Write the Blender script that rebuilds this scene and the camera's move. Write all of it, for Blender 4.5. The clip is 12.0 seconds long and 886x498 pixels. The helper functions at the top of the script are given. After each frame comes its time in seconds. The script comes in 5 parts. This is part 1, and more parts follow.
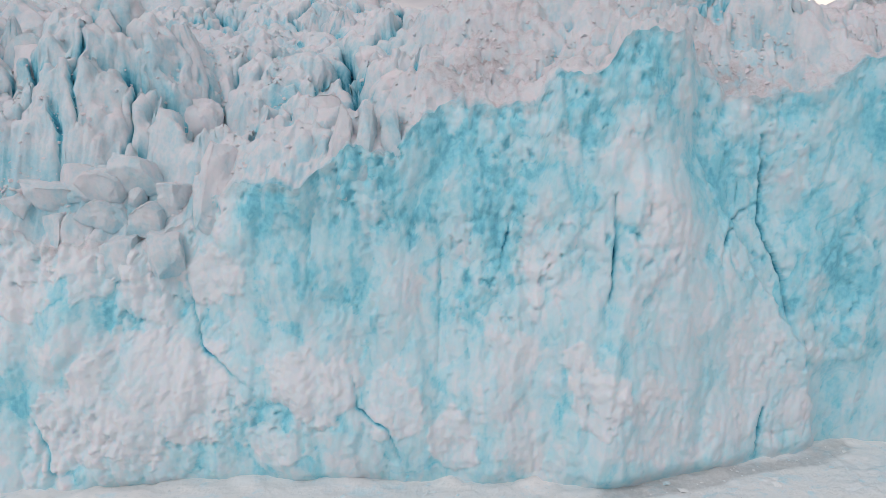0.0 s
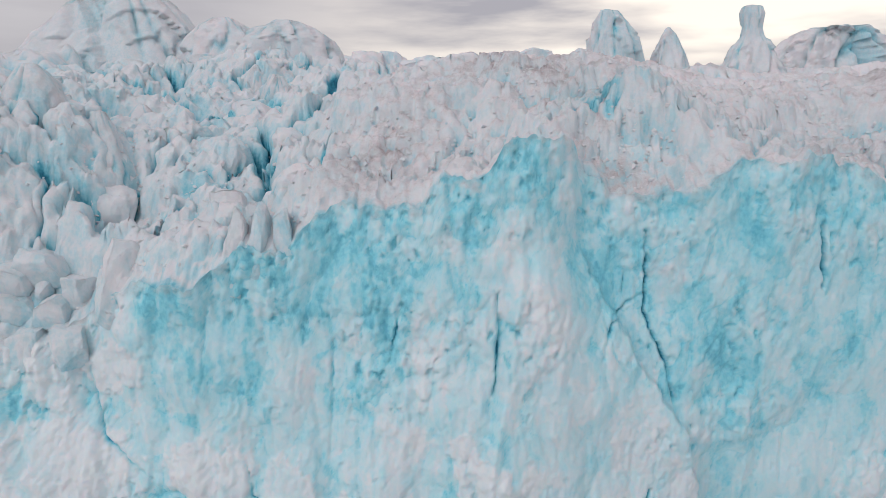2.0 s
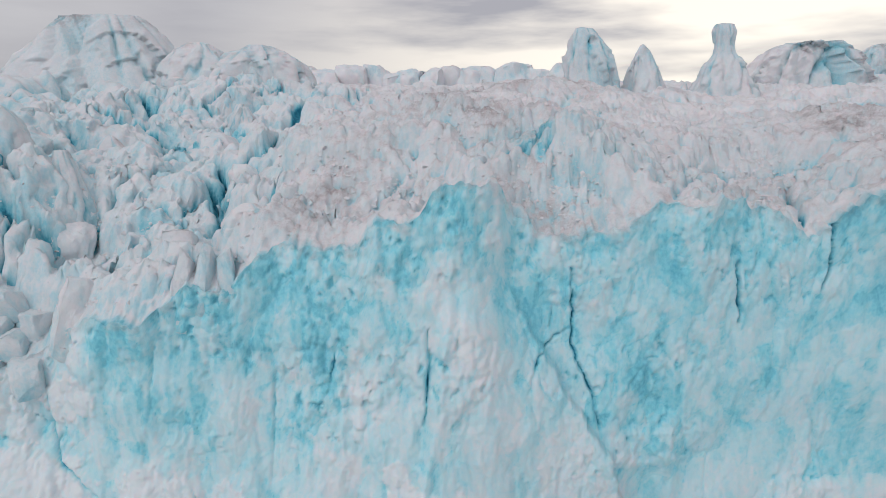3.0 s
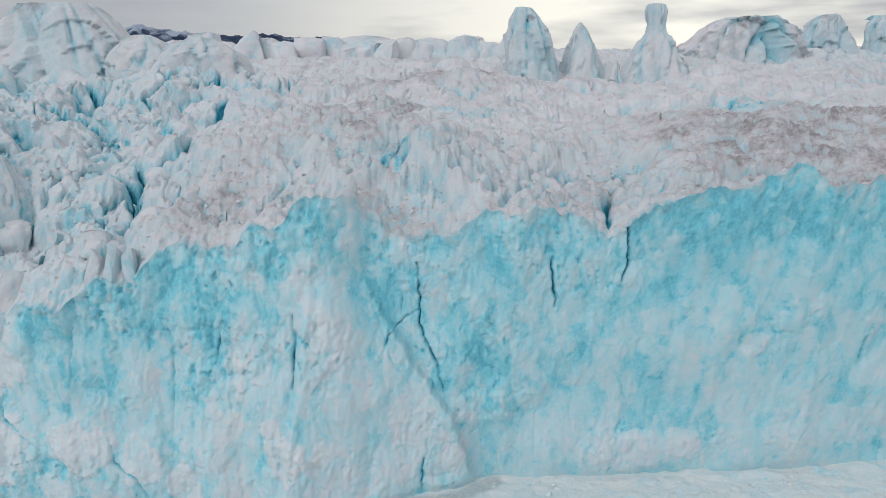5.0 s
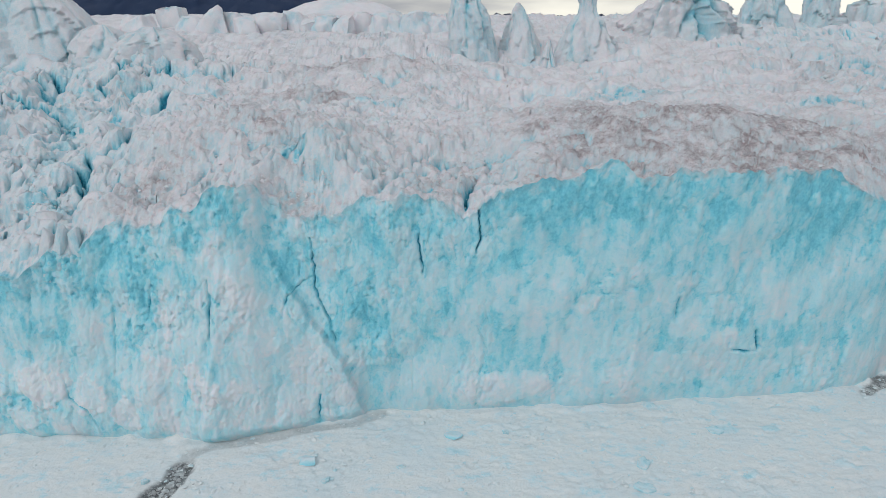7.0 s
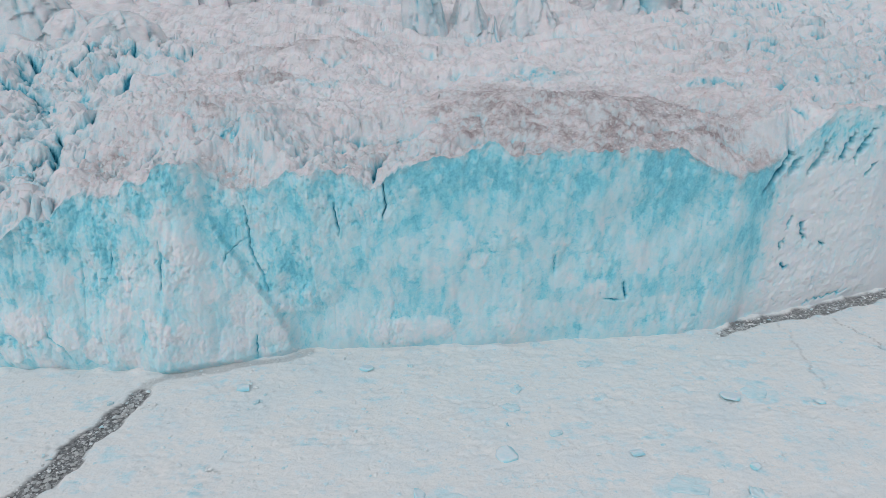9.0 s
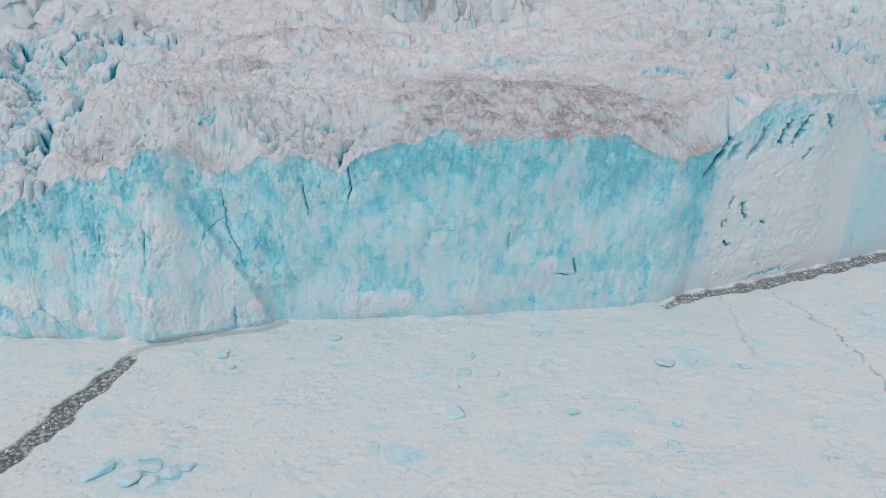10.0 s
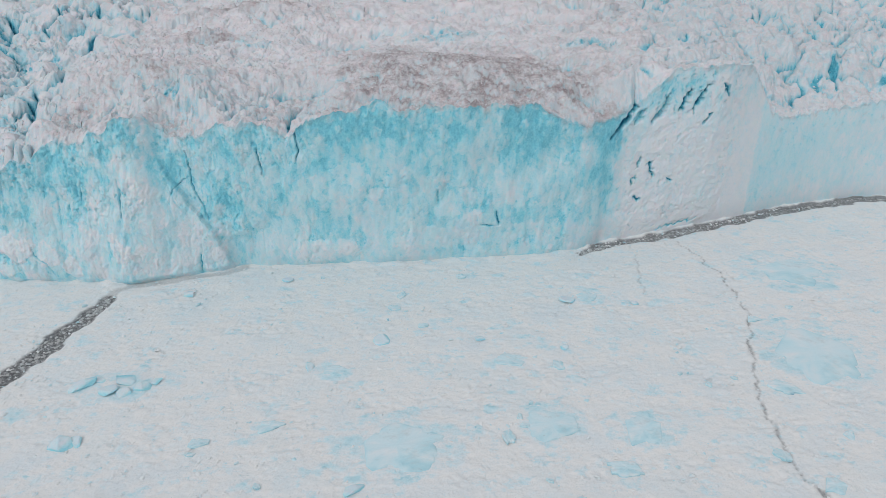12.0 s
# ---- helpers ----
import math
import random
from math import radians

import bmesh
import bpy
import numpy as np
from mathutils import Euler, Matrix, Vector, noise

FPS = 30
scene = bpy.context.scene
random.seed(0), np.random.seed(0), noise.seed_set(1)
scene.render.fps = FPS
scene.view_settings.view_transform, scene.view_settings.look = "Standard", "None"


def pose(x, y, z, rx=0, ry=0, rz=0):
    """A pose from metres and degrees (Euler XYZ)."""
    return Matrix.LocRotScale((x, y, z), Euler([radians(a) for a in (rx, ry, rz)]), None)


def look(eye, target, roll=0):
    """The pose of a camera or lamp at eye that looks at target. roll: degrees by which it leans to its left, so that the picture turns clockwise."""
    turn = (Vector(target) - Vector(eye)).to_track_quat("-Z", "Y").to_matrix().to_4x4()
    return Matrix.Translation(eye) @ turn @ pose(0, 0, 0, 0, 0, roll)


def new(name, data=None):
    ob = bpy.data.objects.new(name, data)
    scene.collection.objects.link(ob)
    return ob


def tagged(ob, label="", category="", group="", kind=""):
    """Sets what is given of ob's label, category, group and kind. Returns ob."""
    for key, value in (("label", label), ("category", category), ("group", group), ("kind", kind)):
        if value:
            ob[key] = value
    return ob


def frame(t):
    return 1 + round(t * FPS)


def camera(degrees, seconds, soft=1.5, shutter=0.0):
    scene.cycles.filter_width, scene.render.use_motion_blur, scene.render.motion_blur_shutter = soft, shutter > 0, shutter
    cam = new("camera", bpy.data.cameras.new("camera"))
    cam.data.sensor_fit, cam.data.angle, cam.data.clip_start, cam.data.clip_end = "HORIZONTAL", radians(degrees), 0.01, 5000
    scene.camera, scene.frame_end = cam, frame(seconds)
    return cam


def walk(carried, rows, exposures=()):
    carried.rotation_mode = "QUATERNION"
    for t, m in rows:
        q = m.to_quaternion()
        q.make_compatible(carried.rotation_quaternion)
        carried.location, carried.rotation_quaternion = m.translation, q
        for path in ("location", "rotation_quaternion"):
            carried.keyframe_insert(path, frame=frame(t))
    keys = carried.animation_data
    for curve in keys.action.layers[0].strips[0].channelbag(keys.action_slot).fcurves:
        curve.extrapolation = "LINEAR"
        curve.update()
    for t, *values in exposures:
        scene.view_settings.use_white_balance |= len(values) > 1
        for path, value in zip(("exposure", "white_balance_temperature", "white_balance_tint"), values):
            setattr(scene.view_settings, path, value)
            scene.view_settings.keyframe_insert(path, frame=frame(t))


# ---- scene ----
cam = camera(64.2, 12.0, soft=0.8)
METRES, EYE, TILT, LEAN, TURN = 150.0, 33.0, -9.0, 0.3, 0.0
ROWS = [
    (0.0, 0.0, 0.0, 0.0, 0.0, 0.0, -0.0),
    (0.5, 0.0172, -0.003, 0.0127, -0.07, 0.01, -0.01),
    (1.0, 0.0353, -0.0073, 0.0292, -0.12, 0.06, -0.05),
    (1.5, 0.0514, -0.0117, 0.0442, -0.15, 0.14, -0.06),
    (2.0, 0.0696, -0.0192, 0.0598, -0.17, 0.23, -0.06),
    (2.5, 0.0896, -0.0309, 0.0734, -0.16, 0.22, -0.08),
    (3.0, 0.1148, -0.0488, 0.0866, -0.17, 0.22, -0.14),
    (5.0, 0.2297, -0.1594, 0.1298, -0.26, -3.93, -0.24),
    (5.5, 0.2584, -0.1919, 0.1385, -0.31, -4.9, -0.25),
    (6.0, 0.2893, -0.2292, 0.148, -0.4, -5.83, -0.29),
    (6.5, 0.3178, -0.2644, 0.1566, -0.43, -6.69, -0.31),
    (7.0, 0.3478, -0.3039, 0.166, -0.51, -7.62, -0.31),
    (9.0, 0.4597, -0.461, 0.2021, -0.69, -11.26, -0.33),
    (9.5, 0.4857, -0.4996, 0.2104, -0.72, -12.1, -0.32),
    (10.0, 0.5133, -0.5419, 0.2192, -0.76, -13.01, -0.33),
    (10.5, 0.5383, -0.5809, 0.2278, -0.8, -13.88, -0.32),
    (11.0, 0.5653, -0.6234, 0.2362, -0.83, -14.76, -0.31),
    (11.5, 0.5897, -0.6621, 0.2453, -0.87, -15.66, -0.3),
    (12.0, 0.6157, -0.7043, 0.254, -0.92, -16.58, -0.27),
]
walk(cam, [(t, pose(0, 0, EYE, TILT, LEAN, TURN) @ pose(METRES * x, METRES * y, METRES * z, 90 + pitch, roll, yaw)) for t, x, y, z, yaw, pitch, roll in ROWS],
     exposures=[(0.0, -0.33, 6550, 14), (2.5, -0.34, 6450, 11), (5.5, -0.39, 6180, 5), (7.0, -0.39, 6180, 5), (9.5, -0.35, 6300, 8), (12.0, -0.33, 6350, 8)])

# ================= world, sun, exposure =================
SUN_AZ, SUN_EL = 215.0, 40.0         # sun behind a thick cloud sheet, over the fjord
GAP_AZ, GAP_EL = 31.0, 6.0           # clear gap under the cloud, beyond the glacier
world = bpy.data.worlds.new("overcast_sky")
scene.world = world
world.use_nodes = True
wn, wl = world.node_tree.nodes, world.node_tree.links
wn.clear()

sky = wn.new("ShaderNodeTexSky")
sky.sky_type, sky.sun_disc = "NISHITA", False
sky.sun_elevation, sky.sun_rotation = radians(SUN_EL), radians(SUN_AZ)
coord = wn.new("ShaderNodeTexCoord")
stretch = wn.new("ShaderNodeMapping")
stretch.inputs["Scale"].default_value = (1.6, 1.6, 9.0)
wl.new(coord.outputs["Generated"], stretch.inputs["Vector"])
cloud_noise = wn.new("ShaderNodeTexNoise")
cloud_noise.inputs["Scale"].default_value, cloud_noise.inputs["Detail"].default_value = 1.7, 7.0
wl.new(stretch.outputs["Vector"], cloud_noise.inputs["Vector"])
cloud_ramp = wn.new("ShaderNodeValToRGB")
cr = cloud_ramp.color_ramp
cr.elements[0].position, cr.elements[0].color = 0.32, (0.56, 0.54, 0.575, 1)
cr.elements[1].position, cr.elements[1].color = 0.68, (0.745, 0.72, 0.735, 1)
wl.new(cloud_noise.outputs["Fac"], cloud_ramp.inputs["Fac"])
# the bright gap low under the cloud sheet
def toward(az, el):
    return Vector((math.sin(radians(az)) * math.cos(radians(el)), math.cos(radians(az)) * math.cos(radians(el)), math.sin(radians(el))))


sun_dir = toward(SUN_AZ, SUN_EL)
dot = wn.new("ShaderNodeVectorMath")
dot.operation = "DOT_PRODUCT"
dot.inputs[1].default_value = toward(GAP_AZ, GAP_EL)
flatten = wn.new("ShaderNodeVectorMath")
flatten.operation = "MULTIPLY"
flatten.inputs[1].default_value = (1, 1, 2.6)
wl.new(coord.outputs["Generated"], flatten.inputs[0])
unit = wn.new("ShaderNodeVectorMath")
unit.operation = "NORMALIZE"
wl.new(flatten.outputs[0], unit.inputs[0])
wl.new(unit.outputs[0], dot.inputs[0])
glow = wn.new("ShaderNodeMapRange")
glow.interpolation_type = "SMOOTHSTEP"
glow.inputs["From Min"].default_value, glow.inputs["From Max"].default_value = 0.62, 1.0
wl.new(dot.outputs["Value"], glow.inputs["Value"])
thin = wn.new("ShaderNodeMapRange")
thin.inputs["From Min"].default_value, thin.inputs["From Max"].default_value = 0.33, 0.52
wl.new(cloud_noise.outputs["Fac"], thin.inputs["Value"])
gmul = wn.new("ShaderNodeMath")
gmul.operation = "MULTIPLY"
wl.new(glow.outputs["Result"], gmul.inputs[0])
wl.new(thin.outputs["Result"], gmul.inputs[1])
bright = wn.new("ShaderNodeMix")
bright.data_type = "RGBA"
bright.inputs["B"].default_value = (1.6, 1.45, 1.25, 1)
wl.new(gmul.outputs["Value"], bright.inputs["Factor"])
wl.new(cloud_ramp.outputs["Color"], bright.inputs["A"])
clouds = wn.new("ShaderNodeBackground")
up = wn.new("ShaderNodeSeparateXYZ")
wl.new(coord.outputs["Generated"], up.inputs["Vector"])
lift = wn.new("ShaderNodeMapRange")
lift.inputs["From Min"].default_value, lift.inputs["From Max"].default_value = 0.0, 1.0
lift.inputs["To Min"].default_value, lift.inputs["To Max"].default_value = 0.95, 1.3
wl.new(up.outputs["Z"], lift.inputs["Value"])
wl.new(lift.outputs["Result"], clouds.inputs["Strength"])
wl.new(bright.outputs["Result"], clouds.inputs["Color"])
clear = wn.new("ShaderNodeBackground")
clear.inputs["Strength"].default_value = 0.10
wl.new(sky.outputs["Color"], clear.inputs["Color"])
cover = wn.new("ShaderNodeMixShader")
cover.inputs["Fac"].default_value = 0.90
wl.new(clear.outputs["Background"], cover.inputs[1])
wl.new(clouds.outputs["Background"], cover.inputs[2])
wout = wn.new("ShaderNodeOutputWorld")
wl.new(cover.outputs["Shader"], wout.inputs["Surface"])

sun = new("sun", bpy.data.lights.new("sun", "SUN"))
sun.data.energy, sun.data.angle, sun.data.color = 1.2, radians(40), (1.0, 0.97, 0.955)
sun.matrix_world = look(sun_dir * 500, (0, 0, 0))


# ================= noise =================
TABLE = np.random.RandomState(5).rand(16384)
_az, _gz = np.random.RandomState(6).rand(16384) * 2 * np.pi, np.random.RandomState(7).rand(16384) * 2 - 1
GRAD = (np.cos(_az) * np.sqrt(1 - _gz ** 2), np.sin(_az) * np.sqrt(1 - _gz ** 2), _gz)
GRAD2 = (np.cos(_az), np.sin(_az))


def slot_of(ix, iy, iz, seed):
    h = (ix * 73856093) ^ (iy * 19349663) ^ (iz * 83492791) ^ (seed * 26544357)
    h = (h ^ (h >> 15)) * 2246822519
    return (h ^ (h >> 13)) & 16383


def gnoise(x, y, z=0.0, seed=0):
    """Gradient noise, about -1 to 1; flat where z is one number."""
    x, y = np.broadcast_arrays(np.asarray(x, float), np.asarray(y, float))
    flat = np.ndim(z) == 0
    if flat:
        seed = seed + int(z * 131)
    else:
        x, y, z = np.broadcast_arrays(x, y, z)
    ix, iy = np.floor(x).astype(np.int64), np.floor(y).astype(np.int64)
    fx, fy = x - ix, y - iy
    ux, uy = (f * f * f * (f * (f * 6 - 15) + 10) for f in (fx, fy))
    total = np.zeros(x.shape)
    if flat:
        for a in (0, 1):
            for b in (0, 1):
                k = slot_of(ix + a, iy + b, 0, seed)
                total += (GRAD2[0][k] * (fx - a) + GRAD2[1][k] * (fy - b)) * (ux if a else 1 - ux) * (uy if b else 1 - uy)
        return total * 1.4
    iz = np.floor(z).astype(np.int64)
    fz = z - iz
    uz = fz * fz * fz * (fz * (fz * 6 - 15) + 10)
    for a in (0, 1):
        for b in (0, 1):
            for c in (0, 1):
                k = slot_of(ix + a, iy + b, iz + c, seed)
                d = GRAD[0][k] * (fx - a) + GRAD[1][k] * (fy - b) + GRAD[2][k] * (fz - c)
                total += d * (ux if a else 1 - ux) * (uy if b else 1 - uy) * (uz if c else 1 - uz)
    return total * 1.5


def fbm(x, y, z=0.0, octaves=4, seed=0, ridged=False):
    total, amp, f, norm = 0.0, 1.0, 1.0, 0.0
    for k in range(octaves):
        n = gnoise(x * f, y * f, z * f, seed + 11 * k)
        total = total + amp * ((1 - 2 * np.abs(n)) if ridged else n)
        norm += amp
        amp, f = amp * 0.5, f * 2.03
    return total / norm


def cells2(x, y, seed=0):
    """Cells of size 1: distance to the nearest centre, gap to the second, a random number, and a random slope across the cell."""
    ix, iy = np.floor(x).astype(np.int64), np.floor(y).astype(np.int64)
    f1, f2 = np.full(x.shape, 9.0), np.full(x.shape, 9.0)
    best, ox, oy = np.zeros(x.shape, np.int64), np.zeros(x.shape), np.zeros(x.shape)
    for a in (-1, 0, 1):
        for b in (-1, 0, 1):
            k = slot_of(ix + a, iy + b, 0, seed)
            dx = x - (ix + a) - 0.05 - 0.9 * TABLE[k]
            dy = y - (iy + b) - 0.05 - 0.9 * TABLE[(k * 7 + 11) & 16383]
            d = np.sqrt(dx * dx + dy * dy)
            near = d < f1
            f2 = np.where(near, f1, np.minimum(f2, d))
            f1 = np.where(near, d, f1)
            best, ox, oy = np.where(near, k, best), np.where(near, dx, ox), np.where(near, dy, oy)
    return f1, f2 - f1, TABLE[(best * 13 + 5) & 16383], GRAD2[0][best] * ox + GRAD2[1][best] * oy


def shards(x, y, seed=0, spread=0.55, slope=1.5, cap=0.45, tip=0.55):
    """A continuous field of sharp-edged, flat-faced blocks on cells of size 1: height, height above the runner-up, and a random number a block."""
    ix, iy = np.floor(x).astype(np.int64), np.floor(y).astype(np.int64)
    top, second = np.full(x.shape, -9.0), np.full(x.shape, -9.0)
    best = np.zeros(x.shape, np.int64)
    for a in (-1, 0, 1):
        for b in (-1, 0, 1):
            k = slot_of(ix + a, iy + b, 0, seed)
            dx = x - (ix + a) - 0.1 - 0.8 * TABLE[k]
            dy = y - (iy + b) - 0.1 - 0.8 * TABLE[(k * 7 + 11) & 16383]
            c, s_ = GRAD2[0][k], GRAD2[1][k]
            u, v = dx * c + dy * s_, dy * c - dx * s_
            w1, w2 = 0.75 + 0.6 * TABLE[(k * 5 + 3) & 16383], 0.75 + 0.6 * TABLE[(k * 11 + 8) & 16383]
            d = np.maximum(np.maximum(np.abs(u) * w1, np.abs(v) * w2), np.abs(u * 0.62 + v * 0.78) * (0.6 + 0.5 * w1))
            h = spread * (TABLE[(k * 13 + 5) & 16383] - 0.5)
            q = np.minimum(h + 0.5 - slope * d, h + cap - 0.35 + tip * (u * (w2 - 1.05) + v * (w1 - 1.05)))
            up_ = q > top
            second = np.where(up_, top, np.maximum(second, q))
            top = np.where(up_, q, top)
            best = np.where(up_, k, best)
    return top, top - second, TABLE[(best * 17 + 9) & 16383]


def mounds(x, y, seed=0, spread=0.5, cap=0.3, tip=0.6):
    """Rounded, tilted lumps of ice pressed together on cells of size 1: height, height above the runner-up, and a random number a lump."""
    ix, iy = np.floor(x).astype(np.int64), np.floor(y).astype(np.int64)
    top, second = np.full(x.shape, -9.0), np.full(x.shape, -9.0)
    best = np.zeros(x.shape, np.int64)
    for a in (-1, 0, 1):
        for b in (-1, 0, 1):
            k = slot_of(ix + a, iy + b, 0, seed)
            dx = x - (ix + a) - 0.08 - 0.84 * TABLE[k]
            dy = y - (iy + b) - 0.08 - 0.84 * TABLE[(k * 7 + 11) & 16383]
            c, s_ = GRAD2[0][k], GRAD2[1][k]
            u, v = dx * c + dy * s_, dy * c - dx * s_
            w1, w2 = 0.7 + 0.7 * TABLE[(k * 5 + 3) & 16383], 0.7 + 0.7 * TABLE[(k * 11 + 8) & 16383]
            h = spread * (TABLE[(k * 13 + 5) & 16383] - 0.5)
            q = np.minimum(h + 0.5 - 1.25 * ((u * w1) ** 2 + (v * w2) ** 2), h + cap + tip * (u * (w2 - 1.05) + v * (w1 - 1.05)))
            up_ = q > top
            second = np.where(up_, top, np.maximum(second, q))
            top = np.where(up_, q, top)
            best = np.where(up_, k, best)
    return top, top - second, TABLE[(best * 17 + 9) & 16383]


def cells3(x, y, z, seed=0):
    x, y, z = np.broadcast_arrays(x, y, z)
    ix, iy, iz = (np.floor(q).astype(np.int64) for q in (x, y, z))
    f1, f2 = np.full(x.shape, 9.0), np.full(x.shape, 9.0)
    best, ox, oy, oz = np.zeros(x.shape, np.int64), np.zeros(x.shape), np.zeros(x.shape), np.zeros(x.shape)
    for a in (-1, 0, 1):
        for b in (-1, 0, 1):
            for c in (-1, 0, 1):
                k = slot_of(ix + a, iy + b, iz + c, seed)
                dx = x - (ix + a) - TABLE[k]
                dy = y - (iy + b) - TABLE[(k * 7 + 11) & 16383]
                dz = z - (iz + c) - TABLE[(k * 3 + 29) & 16383]
                d = np.sqrt(dx * dx + dy * dy + dz * dz)
                near = d < f1
                f2 = np.where(near, f1, np.minimum(f2, d))
                f1 = np.where(near, d, f1)
                best, ox, oy, oz = np.where(near, k, best), np.where(near, dx, ox), np.where(near, dy, oy), np.where(near, dz, oz)
    return f1, f2 - f1, TABLE[(best * 13 + 5) & 16383], GRAD[0][best] * ox + GRAD[1][best] * oy + GRAD[2][best] * oz


def smooth(a, b, x):
    t = np.clip((x - a) / (b - a), 0, 1)
    return t * t * (3 - 2 * t)


def hump(x, y, cx, cy, rx, ry):
    return np.exp(-((x - cx) / rx) ** 2 - ((y - cy) / ry) ** 2)


def to_line(x, y, line):
    """Distance to a polyline, and how far along it (0 to 1)."""
    best, along = np.full(x.shape, 1e9), np.zeros(x.shape)
    n = len(line) - 1
    for k in range(n):
        (ax, ay), (bx, by) = line[k], line[k + 1]
        dx, dy = bx - ax, by - ay
        t = np.clip(((x - ax) * dx + (y - ay) * dy) / (dx * dx + dy * dy), 0, 1)
        d = np.hypot(x - ax - t * dx, y - ay - t * dy)
        along = np.where(d < best, (k + t) / n, along)
        best = np.minimum(best, d)
    return best, along


# ================= mesh helpers =================
def set_attr(me, name, values):
    me.attributes.new(name, "FLOAT", "POINT").data.foreach_set("value", np.ascontiguousarray(values, dtype=np.float32).ravel())


def grid_mesh(name, X, Y, Z, attrs, wrap=False):
    """One mesh from a sheet of points (rows x columns)."""
    n, m = X.shape
    idx = np.arange(n * m).reshape(n, m)
    if wrap:
        idx = np.concatenate([idx, idx[:, :1]], axis=1)
    quads = np.stack([idx[:-1, :-1], idx[:-1, 1:], idx[1:, 1:], idx[1:, :-1]], axis=-1).reshape(-1, 4)
    me = bpy.data.meshes.new(name)
    me.vertices.add(n * m)
    me.vertices.foreach_set("co", np.stack([X, Y, Z], axis=-1).astype(np.float32).ravel())
    me.loops.add(quads.size)
    me.loops.foreach_set("vertex_index", quads.astype(np.int32).ravel())
    me.polygons.add(len(quads))
    me.polygons.foreach_set("loop_start", np.arange(0, quads.size, 4, dtype=np.int32))
    me.polygons.foreach_set("use_smooth", np.ones(len(quads), dtype=bool))
    for k, v in attrs.items():
        set_attr(me, k, v)
    me.update(calc_edges=True)
    me.validate()
    return me


def tri_mesh(name, verts, faces, attrs, smooth_faces=True):
    me = bpy.data.meshes.new(name)
    faces = np.asarray(faces, dtype=np.int32)
    k = faces.shape[1]
    me.vertices.add(len(verts))
    me.vertices.foreach_set("co", np.asarray(verts, dtype=np.float32).ravel())
    me.loops.add(faces.size)
    me.loops.foreach_set("vertex_index", faces.ravel())
    me.polygons.add(len(faces))
    me.polygons.foreach_set("loop_start", np.arange(0, faces.size, k, dtype=np.int32))
    me.polygons.foreach_set("use_smooth", np.full(len(faces), smooth_faces, dtype=bool))
    for a, v in attrs.items():
        set_attr(me, a, v)
    me.update(calc_edges=True)
    me.validate()
    return me


def sheet_normals(X, Y, Z):
    du = np.stack([np.gradient(a, axis=1) for a in (X, Y, Z)], axis=-1)
    dv = np.stack([np.gradient(a, axis=0) for a in (X, Y, Z)], axis=-1)
    n = np.cross(du, dv)
    return n / (np.linalg.norm(n, axis=-1, keepdims=True) + 1e-9)


# ================= materials =================
def principled(name, rough=0.5):
    mat = bpy.data.materials.new(name)
    mat.use_nodes = True
    nt = mat.node_tree
    b = nt.nodes["Principled BSDF"]
    b.inputs["Roughness"].default_value = rough
    return mat, nt, b


def attr_node(nt, name):
    n = nt.nodes.new("ShaderNodeAttribute")
    n.attribute_name = name
    return n.outputs["Fac"]


def math_node(nt, op, a, b, clamp=False):
    n = nt.nodes.new("ShaderNodeMath")
    n.operation, n.use_clamp = op, clamp
    for i, v in enumerate((a, b)):
        if isinstance(v, (int, float)):
            n.inputs[i].default_value = v
        else:
            nt.links.new(v, n.inputs[i])
    return n.outputs[0]


def noise_node(nt, scale, detail=4.0, stretch_by=None, rough=0.55):
    c = nt.nodes.new("ShaderNodeTexCoord").outputs["Object"]
    if stretch_by:
        mp = nt.nodes.new("ShaderNodeMapping")
        mp.inputs["Scale"].default_value = stretch_by
        nt.links.new(c, mp.inputs["Vector"])
        c = mp.outputs["Vector"]
    n = nt.nodes.new("ShaderNodeTexNoise")
    n.inputs["Scale"].default_value, n.inputs["Detail"].default_value, n.inputs["Roughness"].default_value = scale, detail, rough
    nt.links.new(c, n.inputs["Vector"])
    return n.outputs["Fac"]


def range_node(nt, v, lo, hi, a=0.0, b=1.0):
    n = nt.nodes.new("ShaderNodeMapRange")
    n.interpolation_type = "SMOOTHSTEP"
    for k, val in (("From Min", lo), ("From Max", hi), ("To Min", a), ("To Max", b)):
        n.inputs[k].default_value = val
    nt.links.new(v, n.inputs["Value"])
    return n.outputs["Result"]


def mix_node(nt, fac, a, b):
    n = nt.nodes.new("ShaderNodeMix")
    n.data_type = "RGBA"
    for k, v in (("Factor", fac), ("A", a), ("B", b)):
        if isinstance(v, (int, float, tuple)):
            n.inputs[k].default_value = v
        else:
            nt.links.new(v, n.inputs[k])
    return n.outputs["Result"]


def ramp_node(nt, v, stops):
    n = nt.nodes.new("ShaderNodeValToRGB")
    r = n.color_ramp
    while len(r.elements) < len(stops):
        r.elements.new(0.5)
    for e, (p, c) in zip(r.elements, stops):
        e.position, e.color = p, (*c, 1)
    nt.links.new(v, n.inputs["Fac"])
    return n.outputs["Color"]


def bump_node(nt, b, height, strength, distance):
    n = nt.nodes.new("ShaderNodeBump")
    n.inputs["Strength"].default_value, n.inputs["Distance"].default_value = strength, distance
    nt.links.new(height, n.inputs["Height"])
    nt.links.new(n.outputs["Normal"], b.inputs["Normal"])


